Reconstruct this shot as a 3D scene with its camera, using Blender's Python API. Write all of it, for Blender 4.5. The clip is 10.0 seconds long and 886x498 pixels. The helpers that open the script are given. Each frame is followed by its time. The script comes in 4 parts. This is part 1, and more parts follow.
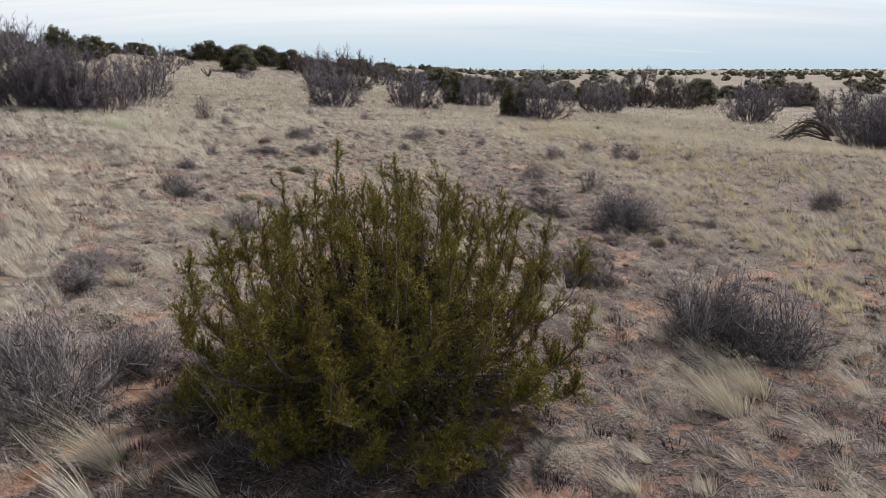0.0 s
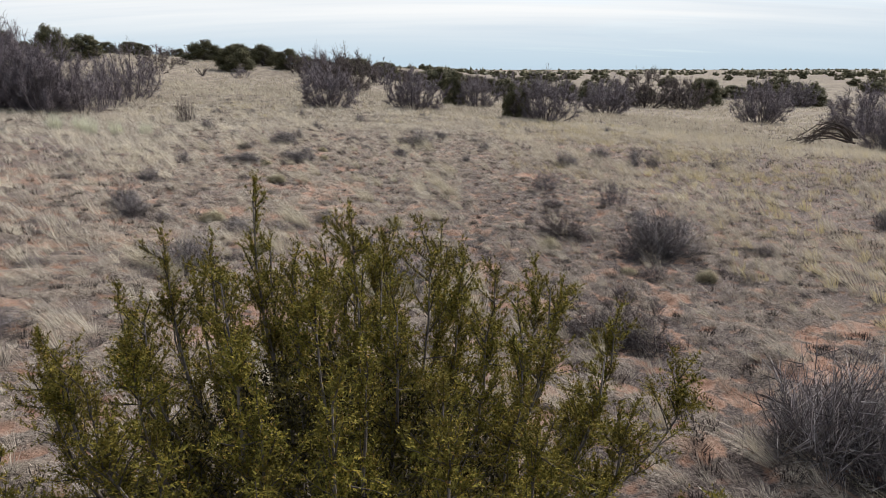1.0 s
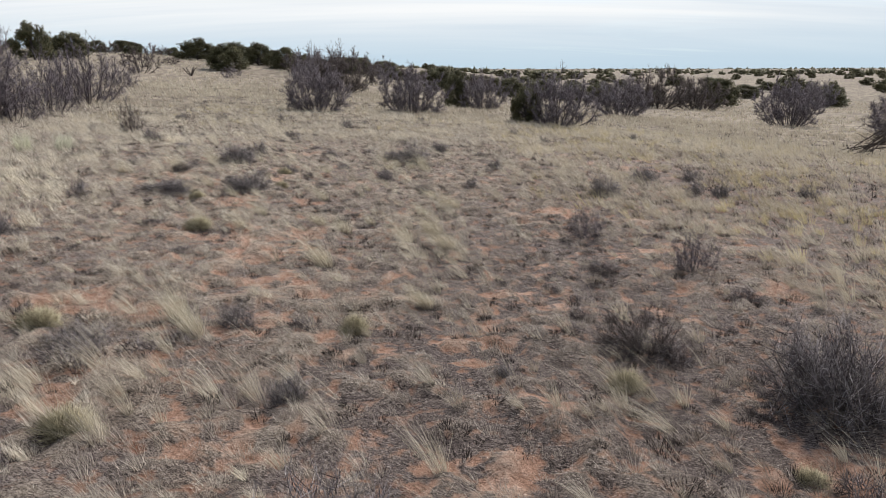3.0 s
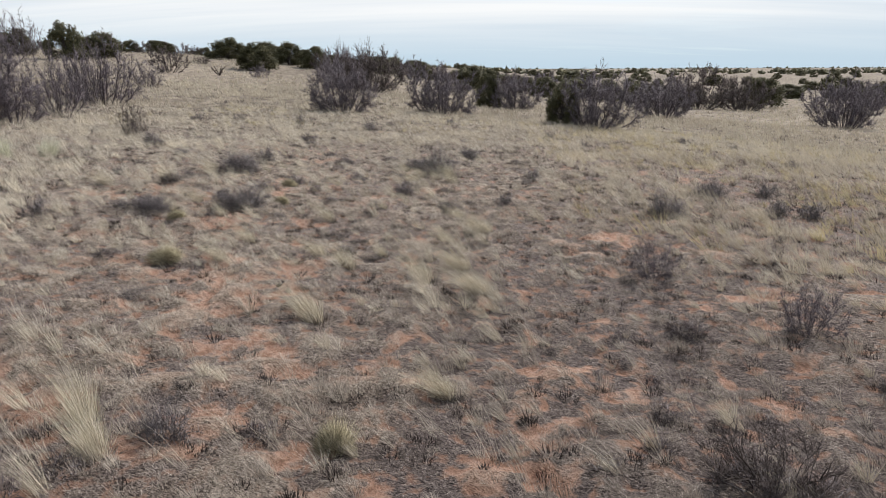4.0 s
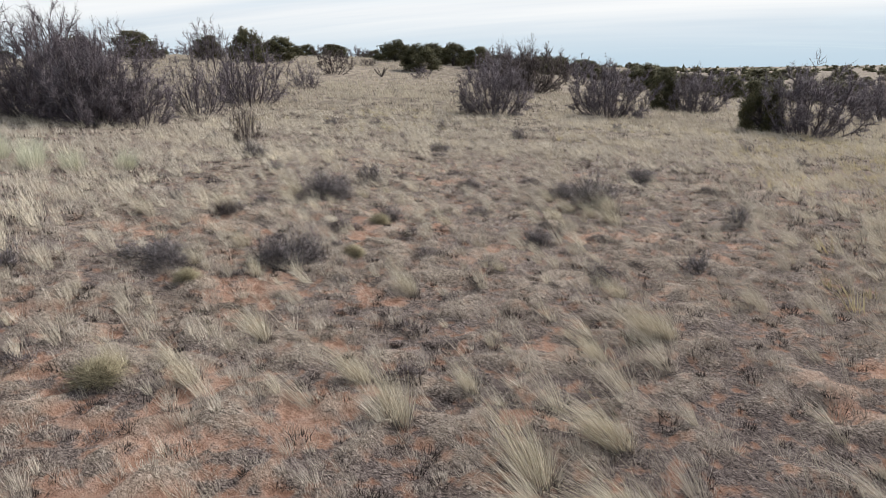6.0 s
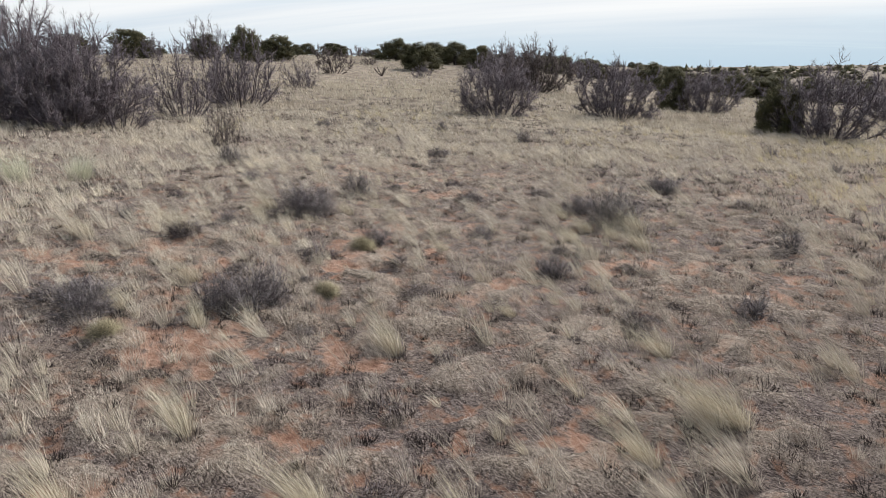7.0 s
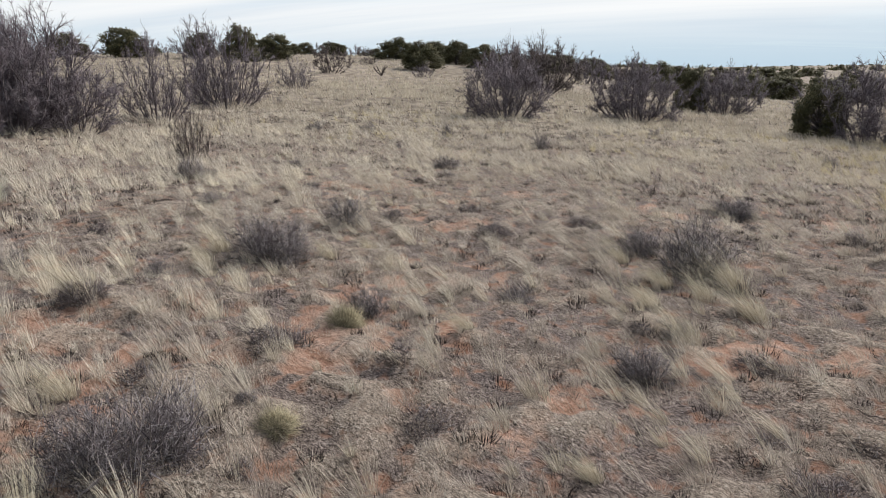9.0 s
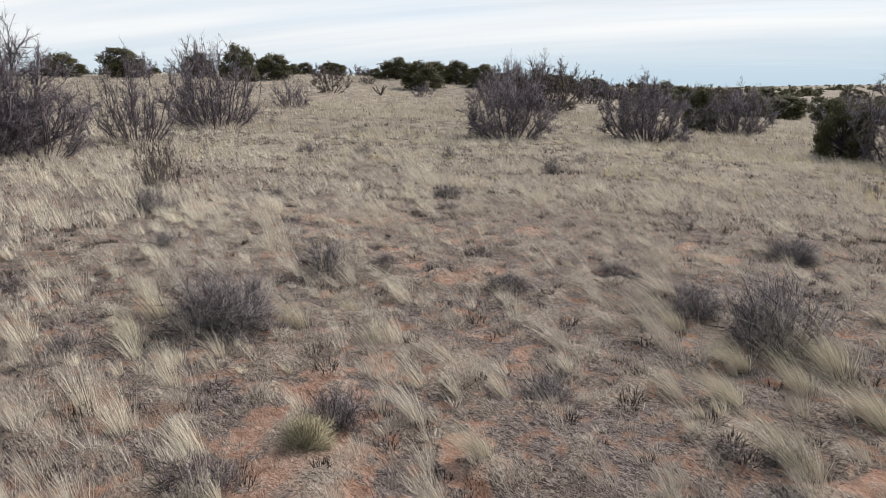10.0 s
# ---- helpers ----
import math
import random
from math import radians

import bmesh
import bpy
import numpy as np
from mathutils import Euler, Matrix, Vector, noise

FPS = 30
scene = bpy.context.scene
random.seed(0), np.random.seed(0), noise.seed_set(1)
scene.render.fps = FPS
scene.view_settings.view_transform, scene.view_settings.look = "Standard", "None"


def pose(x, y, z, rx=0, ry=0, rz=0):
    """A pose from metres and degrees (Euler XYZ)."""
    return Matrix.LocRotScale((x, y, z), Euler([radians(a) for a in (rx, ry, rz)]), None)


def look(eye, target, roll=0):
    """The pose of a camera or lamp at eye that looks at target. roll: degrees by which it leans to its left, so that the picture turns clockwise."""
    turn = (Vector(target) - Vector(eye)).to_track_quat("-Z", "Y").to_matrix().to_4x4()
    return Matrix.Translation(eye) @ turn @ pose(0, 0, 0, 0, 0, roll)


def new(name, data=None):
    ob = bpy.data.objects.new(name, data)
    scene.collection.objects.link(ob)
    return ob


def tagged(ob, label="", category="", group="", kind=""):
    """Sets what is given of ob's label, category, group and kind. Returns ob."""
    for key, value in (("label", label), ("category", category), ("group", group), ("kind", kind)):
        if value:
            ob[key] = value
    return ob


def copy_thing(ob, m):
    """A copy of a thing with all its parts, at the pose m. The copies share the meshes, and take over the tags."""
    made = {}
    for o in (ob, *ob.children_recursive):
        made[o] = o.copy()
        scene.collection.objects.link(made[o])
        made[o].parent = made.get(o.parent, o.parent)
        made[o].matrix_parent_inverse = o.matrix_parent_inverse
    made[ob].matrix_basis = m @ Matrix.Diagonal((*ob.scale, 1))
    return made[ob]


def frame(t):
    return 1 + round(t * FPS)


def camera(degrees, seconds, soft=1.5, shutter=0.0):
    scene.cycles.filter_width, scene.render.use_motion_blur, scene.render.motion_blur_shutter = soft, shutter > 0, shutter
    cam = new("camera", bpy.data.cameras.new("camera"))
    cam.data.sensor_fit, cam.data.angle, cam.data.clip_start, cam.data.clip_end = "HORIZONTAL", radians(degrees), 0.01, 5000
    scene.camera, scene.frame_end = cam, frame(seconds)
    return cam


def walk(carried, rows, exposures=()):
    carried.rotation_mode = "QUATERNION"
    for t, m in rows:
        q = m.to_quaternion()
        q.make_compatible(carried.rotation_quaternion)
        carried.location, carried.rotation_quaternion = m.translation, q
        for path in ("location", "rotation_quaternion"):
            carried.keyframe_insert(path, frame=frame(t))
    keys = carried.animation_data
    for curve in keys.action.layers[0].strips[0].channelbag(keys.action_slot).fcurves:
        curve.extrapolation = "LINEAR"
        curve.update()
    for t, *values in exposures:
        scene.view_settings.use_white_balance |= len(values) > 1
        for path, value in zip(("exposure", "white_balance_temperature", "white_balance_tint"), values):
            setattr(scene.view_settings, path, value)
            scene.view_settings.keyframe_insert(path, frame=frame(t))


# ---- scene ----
cam = camera(68.9, 10.0, soft=0.5)
METRES, EYE, TILT, LEAN, TURN = 23.53, 2.8, 0.0, 2.85, 0.0
ROWS = [
    (0.0, 0.0, 0.0, 0.0, 0.79, -15.37, -2.88),
    (0.5, 0.0001, 0.0523, -0.0026, 0.8, -15.36, -2.87),
    (1.0, 0.0002, 0.107, -0.0031, 0.82, -15.37, -2.86),
    (1.5, 0.001, 0.1649, -0.0029, 0.83, -15.38, -2.86),
    (2.0, 0.0019, 0.2268, -0.0025, 0.83, -15.39, -2.82),
    (2.5, 0.0027, 0.2924, -0.0032, 0.85, -15.4, -2.81),
    (2.8, 0.0028, 0.3295, -0.004, 0.95, -15.42, -2.8),
    (3.8, 0.0023, 0.4484, -0.0079, 2.95, -15.55, -2.73),
    (4.0, 0.0022, 0.4714, -0.0086, 3.84, -15.58, -2.71),
    (4.5, 0.0016, 0.5281, -0.0104, 6.8, -15.7, -2.58),
    (5.0, 0.0, 0.5842, -0.0124, 10.4, -15.85, -2.4),
    (5.5, -0.0028, 0.6397, -0.0141, 14.51, -15.99, -2.19),
    (6.0, -0.0077, 0.6915, -0.016, 18.13, -16.09, -2.0),
    (6.2, -0.0108, 0.7099, -0.0167, 18.29, -16.1, -2.0),
    (7.3, -0.0375, 0.7905, -0.0201, 18.29, -16.13, -1.99),
    (7.5, -0.0425, 0.8024, -0.0208, 18.29, -16.13, -1.99),
    (8.0, -0.0552, 0.8323, -0.0227, 18.31, -16.1, -2.0),
    (8.5, -0.0686, 0.8655, -0.0246, 18.3, -16.1, -1.95),
    (9.0, -0.0819, 0.9011, -0.0265, 18.32, -16.11, -1.96),
    (9.5, -0.0954, 0.9389, -0.0284, 18.31, -16.11, -1.96),
    (9.6, -0.0982, 0.947, -0.0288, 18.31, -16.08, -1.96),
    (9.8, -0.1038, 0.9638, -0.0295, 18.31, -15.62, -1.95),
    (9.9, -0.1067, 0.9725, -0.0299, 18.32, -15.1, -1.93),
    (10.0, -0.1096, 0.9812, -0.0303, 18.32, -14.43, -1.92),
]
walk(cam, [(t, pose(0, 0, EYE, TILT, LEAN, TURN) @ pose(METRES * x, METRES * y, METRES * z, 90 + pitch, roll, yaw)) for t, x, y, z, yaw, pitch, roll in ROWS],
     exposures=[(0.0, 0.0)])

# ---- world and sun: thin high overcast, sun ahead and to the right ----
SUN_AZ, SUN_EL = 30.0, 42.0
world = bpy.data.worlds.new("world")
scene.world = world
world.use_nodes = True
wt = world.node_tree
wt.nodes.clear()


def wnode(kind, **values):
    n = wt.nodes.new(kind)
    for key, value in values.items():
        n.inputs[key].default_value = value
    return n


sky = wt.nodes.new("ShaderNodeTexSky")
sky.sky_type, sky.sun_disc = "NISHITA", False
sky.sun_elevation, sky.sun_rotation = radians(SUN_EL), radians(SUN_AZ)
sky.altitude, sky.air_density, sky.dust_density = 1500, 1.0, 0.4
sky_dim = wt.nodes.new("ShaderNodeVectorMath")
sky_dim.operation = "SCALE"
sky_dim.inputs["Scale"].default_value = 0.13
wt.links.new(sky.outputs["Color"], sky_dim.inputs[0])
wco = wt.nodes.new("ShaderNodeTexCoord")
wsep = wt.nodes.new("ShaderNodeSeparateXYZ")
wt.links.new(wco.outputs["Generated"], wsep.inputs[0])
lift = wt.nodes.new("ShaderNodeMath")
lift.operation, lift.inputs[1].default_value = "MAXIMUM", 0.0
wt.links.new(wsep.outputs["Z"], lift.inputs[0])
lift2 = wt.nodes.new("ShaderNodeMath")
lift2.operation, lift2.inputs[1].default_value = "ADD", 0.12
wt.links.new(lift.outputs[0], lift2.inputs[0])
flat = wt.nodes.new("ShaderNodeVectorMath")
flat.operation = "DIVIDE"
wcomb = wt.nodes.new("ShaderNodeCombineXYZ")
for k in range(3):
    wt.links.new(lift2.outputs[0], wcomb.inputs[k])
wt.links.new(wco.outputs["Generated"], flat.inputs[0])
wt.links.new(wcomb.outputs[0], flat.inputs[1])
stretch = wt.nodes.new("ShaderNodeMapping")
stretch.inputs["Scale"].default_value = (0.16, 0.55, 0.0)
stretch.inputs["Rotation"].default_value = (0, 0, radians(12))
wt.links.new(flat.outputs[0], stretch.inputs[0])
clouds = wnode("ShaderNodeTexNoise", Scale=1.0, Detail=6.0, Roughness=0.55, Distortion=0.6)
wt.links.new(stretch.outputs[0], clouds.inputs["Vector"])
cramp = wt.nodes.new("ShaderNodeMapRange")
cramp.inputs["From Min"].default_value, cramp.inputs["From Max"].default_value = 0.30, 0.62
cramp.inputs["To Min"].default_value, cramp.inputs["To Max"].default_value = 0.05, 0.50
wt.links.new(clouds.outputs["Fac"], cramp.inputs["Value"])
slant = wt.nodes.new("ShaderNodeMapRange")
slant.inputs["From Min"].default_value, slant.inputs["From Max"].default_value = 0.06, 0.50
slant.inputs["To Min"].default_value, slant.inputs["To Max"].default_value = 0.75, 0.0
wt.links.new(lift.outputs[0], slant.inputs["Value"])
thick = wt.nodes.new("ShaderNodeMath")
thick.operation, thick.use_clamp = "ADD", True
wt.links.new(cramp.outputs[0], thick.inputs[0])
wt.links.new(slant.outputs[0], thick.inputs[1])
cmix = wt.nodes.new("ShaderNodeMix")
cmix.data_type = "RGBA"
streak = wt.nodes.new("ShaderNodeMapping")
streak.inputs["Scale"].default_value = (0.10, 0.45, 0.0)
streak.inputs["Rotation"].default_value = (0, 0, radians(-8))
wt.links.new(flat.outputs[0], streak.inputs[0])
veil = wnode("ShaderNodeTexNoise", Scale=1.3, Detail=5.0, Roughness=0.6, Distortion=0.4)
wt.links.new(streak.outputs[0], veil.inputs["Vector"])
white = wt.nodes.new("ShaderNodeValToRGB")
white.color_ramp.elements[0].position, white.color_ramp.elements[0].color = 0.34, (0.71, 0.785, 0.86, 1)
white.color_ramp.elements[1].position, white.color_ramp.elements[1].color = 0.60, (0.97, 0.98, 0.985, 1)
wt.links.new(veil.outputs["Fac"], white.inputs[0])
low = wt.nodes.new("ShaderNodeMapRange")
low.interpolation_type = "SMOOTHSTEP"
low.inputs["From Min"].default_value, low.inputs["From Max"].default_value = 0.0, 0.10
low.inputs["To Min"].default_value, low.inputs["To Max"].default_value = 1.0, 0.0
wt.links.new(lift.outputs[0], low.inputs["Value"])
low_air = wt.nodes.new("ShaderNodeMix")
low_air.data_type = "RGBA"
low_air.inputs["B"].default_value = (0.55, 0.69, 0.80, 1)
wt.links.new(low.outputs[0], low_air.inputs["Factor"])
wt.links.new(white.outputs["Color"], low_air.inputs["A"])
wt.links.new(low_air.outputs["Result"], cmix.inputs["B"])
wt.links.new(thick.outputs[0], cmix.inputs["Factor"])
wt.links.new(sky_dim.outputs[0], cmix.inputs["A"])
wbg = wt.nodes.new("ShaderNodeBackground")
wbg.inputs["Strength"].default_value = 1.0
wt.links.new(cmix.outputs["Result"], wbg.inputs["Color"])
wout = wt.nodes.new("ShaderNodeOutputWorld")
wt.links.new(wbg.outputs[0], wout.inputs["Surface"])

sun = new("sun", bpy.data.lights.new("sun", "SUN"))
sun.data.energy, sun.data.angle, sun.data.color = 5.0, radians(3), (1.0, 0.955, 0.90)
sun.matrix_world = look((40 * math.sin(radians(SUN_AZ)), 40 * math.cos(radians(SUN_AZ)), 40 * math.tan(radians(SUN_EL))), (0, 0, 0))


# ---- materials ----
def mat_nodes(name):
    m = bpy.data.materials.new(name)
    m.use_nodes = True
    nt = m.node_tree
    return m, nt, nt.nodes["Principled BSDF"], nt.nodes["Material Output"]


def ramp_node(nt, stops, source):
    r = nt.nodes.new("ShaderNodeValToRGB")
    while len(r.color_ramp.elements) < len(stops):
        r.color_ramp.elements.new(0.5)
    for el, (at, col) in zip(r.color_ramp.elements, stops):
        el.position, el.color = at, (*col, 1)
    nt.links.new(source, r.inputs[0])
    return r


def fibre(name, stops, rough=0.75, through_light=0.0, patch=0.0, patch_col=(0.2, 0.2, 0.2), patch_scale=0.35, tone=0.0, gloss=0.2):
    """Stalks, twigs and needles: a colour of its own for every blade, drifting over the place."""
    m, nt, bsdf, out = mat_nodes(name)
    geo = nt.nodes.new("ShaderNodeNewGeometry")
    pick = geo.outputs["Random Per Island"]
    if tone:
        att = nt.nodes.new("ShaderNodeAttribute")
        att.attribute_name = "tone"
        mixed = nt.nodes.new("ShaderNodeMix")
        mixed.inputs["Factor"].default_value = tone
        nt.links.new(pick, mixed.inputs["A"])
        nt.links.new(att.outputs["Fac"], mixed.inputs["B"])
        pick = mixed.outputs["Result"]
    r = ramp_node(nt, stops, pick)
    col = r.outputs["Color"]
    tc = nt.nodes.new("ShaderNodeNewGeometry")
    if patch:
        nz = nt.nodes.new("ShaderNodeTexNoise")
        nz.inputs["Scale"].default_value, nz.inputs["Detail"].default_value = patch_scale, 4.0
        nt.links.new(tc.outputs["Position"], nz.inputs["Vector"])
        mr = nt.nodes.new("ShaderNodeMapRange")
        mr.inputs["From Min"].default_value, mr.inputs["From Max"].default_value = 0.42, 0.66
        mr.inputs["To Max"].default_value = patch
        nt.links.new(nz.outputs["Fac"], mr.inputs["Value"])
        mx = nt.nodes.new("ShaderNodeMix")
        mx.data_type = "RGBA"
        mx.inputs["B"].default_value = (*patch_col, 1)
        nt.links.new(mr.outputs[0], mx.inputs["Factor"])
        nt.links.new(col, mx.inputs["A"])
        col = mx.outputs["Result"]
    nt.links.new(col, bsdf.inputs["Base Color"])
    bsdf.inputs["Roughness"].default_value = rough
    bsdf.inputs["Specular IOR Level"].default_value = gloss
    if through_light:
        tl = nt.nodes.new("ShaderNodeBsdfTranslucent")
        nt.links.new(col, tl.inputs["Color"])
        ms = nt.nodes.new("ShaderNodeMixShader")
        ms.inputs[0].default_value = through_light
        nt.links.new(bsdf.outputs[0], ms.inputs[1])
        nt.links.new(tl.outputs[0], ms.inputs[2])
        nt.links.new(ms.outputs[0], out.inputs["Surface"])
    return m


def bark(name, dark, light, scale):
    m, nt, bsdf, out = mat_nodes(name)
    co = nt.nodes.new("ShaderNodeTexCoord")
    mp = nt.nodes.new("ShaderNodeMapping")
    mp.inputs["Scale"].default_value = (1, 1, 0.25)
    nz = nt.nodes.new("ShaderNodeTexNoise")
    nz.inputs["Scale"].default_value, nz.inputs["Detail"].default_value = scale, 6.0
    nt.links.new(co.outputs["Object"], mp.inputs[0])
    nt.links.new(mp.outputs[0], nz.inputs["Vector"])
    r = ramp_node(nt, [(0.3, dark), (0.7, light)], nz.outputs["Fac"])
    nt.links.new(r.outputs["Color"], bsdf.inputs["Base Color"])
    bsdf.inputs["Roughness"].default_value = 0.9
    bp = nt.nodes.new("ShaderNodeBump")
    bp.inputs["Strength"].default_value, bp.inputs["Distance"].default_value = 0.5, 0.01
    nt.links.new(nz.outputs["Fac"], bp.inputs["Height"])
    nt.links.new(bp.outputs[0], bsdf.inputs["Normal"])
    return m


def soil_material():
    """Red sandy soil under a mat of dry grey litter; the litter's share is the mesh attribute 'litter'."""
    m, nt, bsdf, out = mat_nodes("soil_and_litter")
    co = nt.nodes.new("ShaderNodeNewGeometry")

    def nz(scale, detail, rough=0.55):
        n = nt.nodes.new("ShaderNodeTexNoise")
        n.inputs["Scale"].default_value, n.inputs["Detail"].default_value, n.inputs["Roughness"].default_value = scale, detail, rough
        nt.links.new(co.outputs["Position"], n.inputs["Vector"])
        return n

    lay = nt.nodes.new("ShaderNodeMapping")
    lay.vector_type = "TEXTURE"
    lay.inputs["Rotation"].default_value, lay.inputs["Scale"].default_value = (0, 0, radians(160)), (0.050, 0.024, 0.03)
    nt.links.new(co.outputs["Position"], lay.inputs[0])
    fine = nt.nodes.new("ShaderNodeTexNoise")
    fine.inputs["Scale"].default_value, fine.inputs["Detail"].default_value, fine.inputs["Roughness"].default_value, fine.inputs["Distortion"].default_value = 1.0, 6.0, 0.7, 1.6
    nt.links.new(lay.outputs[0], fine.inputs["Vector"])
    mid, broad, wide = nz(5.5, 5), nz(0.8, 5, 0.65), nz(0.035, 4, 0.6)
    earth = ramp_node(nt, [(0.25, (0.212, 0.110, 0.072)), (0.45, (0.396, 0.241, 0.171)), (0.7, (0.561, 0.405, 0.317))], mid.outputs["Fac"])
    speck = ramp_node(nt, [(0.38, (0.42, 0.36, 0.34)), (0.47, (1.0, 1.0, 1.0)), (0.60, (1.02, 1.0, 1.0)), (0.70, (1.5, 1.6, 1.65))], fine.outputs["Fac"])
    gritty = nt.nodes.new("ShaderNodeMix")
    gritty.data_type, gritty.blend_type = "RGBA", "MULTIPLY"
    gritty.inputs["Factor"].default_value = 0.85
    nt.links.new(earth.outputs["Color"], gritty.inputs["A"])
    nt.links.new(speck.outputs["Color"], gritty.inputs["B"])
    # near-black ends paint the shade in gaps between the straws
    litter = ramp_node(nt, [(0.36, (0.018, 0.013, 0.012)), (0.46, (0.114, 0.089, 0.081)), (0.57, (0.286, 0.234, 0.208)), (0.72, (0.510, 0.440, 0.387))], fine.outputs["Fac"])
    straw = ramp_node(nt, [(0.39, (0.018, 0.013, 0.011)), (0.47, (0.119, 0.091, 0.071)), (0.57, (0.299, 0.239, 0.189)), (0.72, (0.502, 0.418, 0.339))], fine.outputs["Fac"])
    sm = nt.nodes.new("ShaderNodeMapRange")
    sm.inputs["From Min"].default_value, sm.inputs["From Max"].default_value = 0.42, 0.60
    sm.inputs["To Max"].default_value = 0.75
    nt.links.new(broad.outputs["Fac"], sm.inputs["Value"])
    mx1 = nt.nodes.new("ShaderNodeMix")
    mx1.data_type = "RGBA"
    nt.links.new(sm.outputs[0], mx1.inputs["Factor"])
    nt.links.new(litter.outputs["Color"], mx1.inputs["A"])
    nt.links.new(straw.outputs["Color"], mx1.inputs["B"])
    att = nt.nodes.new("ShaderNodeAttribute")
    att.attribute_name = "litter"
    add = nt.nodes.new("ShaderNodeMath")
    add.operation = "MULTIPLY_ADD"
    nt.links.new(mid.outputs["Fac"], add.inputs[0])
    add.inputs[1].default_value = 4.5
    nt.links.new(att.outputs["Fac"], add.inputs[2])
    edge = nt.nodes.new("ShaderNodeMapRange")
    edge.inputs["From Min"].default_value, edge.inputs["From Max"].default_value = 2.50, 3.12
    nt.links.new(add.outputs[0], edge.inputs["Value"])
    mx2 = nt.nodes.new("ShaderNodeMix")
    mx2.data_type = "RGBA"
    nt.links.new(edge.outputs[0], mx2.inputs["Factor"])
    nt.links.new(gritty.outputs["Result"], mx2.inputs["A"])
    aged = nt.nodes.new("ShaderNodeAttribute")
    aged.attribute_name = "weathered"
    # here too the darkest stop is gap shade put into the colour
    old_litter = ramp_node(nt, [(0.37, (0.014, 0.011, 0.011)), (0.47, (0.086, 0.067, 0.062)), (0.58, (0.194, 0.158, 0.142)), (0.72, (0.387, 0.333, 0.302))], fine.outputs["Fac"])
    mxo = nt.nodes.new("ShaderNodeMix")
    mxo.data_type = "RGBA"
    nt.links.new(aged.outputs["Fac"], mxo.inputs["Factor"])
    nt.links.new(mx1.outputs["Result"], mxo.inputs["A"])
    nt.links.new(old_litter.outputs["Color"], mxo.inputs["B"])
    nt.links.new(mxo.outputs["Result"], mx2.inputs["B"])
    heap = nt.nodes.new("ShaderNodeAttribute")
    heap.attribute_name = "thatch"
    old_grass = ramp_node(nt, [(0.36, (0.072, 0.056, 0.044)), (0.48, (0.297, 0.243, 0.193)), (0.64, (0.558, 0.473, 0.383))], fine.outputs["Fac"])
    mxh = nt.nodes.new("ShaderNodeMix")
    mxh.data_type = "RGBA"
    nt.links.new(heap.outputs["Fac"], mxh.inputs["Factor"])
    nt.links.new(mx2.outputs["Result"], mxh.inputs["A"])
    nt.links.new(old_grass.outputs["Color"], mxh.inputs["B"])
    shade_share = nt.nodes.new("ShaderNodeAttribute")
    shade_share.attribute_name = "shade_duff"
    # needle brown, kept dark to colour in the juniper's shade on the ground
    brown = ramp_node(nt, [(0.38, (0.035, 0.025, 0.019)), (0.54, (0.125, 0.090, 0.068)), (0.72, (0.30, 0.235, 0.185))], fine.outputs["Fac"])
    mxd = nt.nodes.new("ShaderNodeMix")
    mxd.data_type = "RGBA"
    nt.links.new(shade_share.outputs["Fac"], mxd.inputs["Factor"])
    nt.links.new(mxh.outputs["Result"], mxd.inputs["A"])
    nt.links.new(brown.outputs["Color"], mxd.inputs["B"])
    sward = nt.nodes.new("ShaderNodeAttribute")
    sward.attribute_name = "sward"
    mx3 = nt.nodes.new("ShaderNodeMix")
    mx3.data_type = "RGBA"
    turf = ramp_node(nt, [(0.38, (0.117, 0.094, 0.073)), (0.60, (0.357, 0.303, 0.233))], broad.outputs["Fac"])
    nt.links.new(sward.outputs["Fac"], mx3.inputs["Factor"])
    nt.links.new(mxd.outputs["Result"], mx3.inputs["A"])
    nt.links.new(turf.outputs["Color"], mx3.inputs["B"])
    wr = nt.nodes.new("ShaderNodeMapRange")
    wr.inputs["From Min"].default_value, wr.inputs["From Max"].default_value = 0.3, 0.7
    wr.inputs["To Min"].default_value, wr.inputs["To Max"].default_value = 0.8, 1.2
    nt.links.new(wide.outputs["Fac"], wr.inputs["Value"])
    sc = nt.nodes.new("ShaderNodeVectorMath")
    sc.operation = "SCALE"
    nt.links.new(mx3.outputs["Result"], sc.inputs[0])
    nt.links.new(wr.outputs[0], sc.inputs["Scale"])
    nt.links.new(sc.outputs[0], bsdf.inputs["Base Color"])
    bsdf.inputs["Roughness"].default_value = 0.95
    bsdf.inputs["Specular IOR Level"].default_value = 0.1
    hsum = nt.nodes.new("ShaderNodeMath")
    hsum.operation = "MULTIPLY_ADD"
    nt.links.new(mid.outputs["Fac"], hsum.inputs[0])
    hsum.inputs[1].default_value = 3.5
    nt.links.new(fine.outputs["Fac"], hsum.inputs[2])
    bp = nt.nodes.new("ShaderNodeBump")
    bp.inputs["Strength"].default_value, bp.inputs["Distance"].default_value = 1.0, 0.035
    nt.links.new(hsum.outputs[0], bp.inputs["Height"])
    nt.links.new(bp.outputs[0], bsdf.inputs["Normal"])
    return m


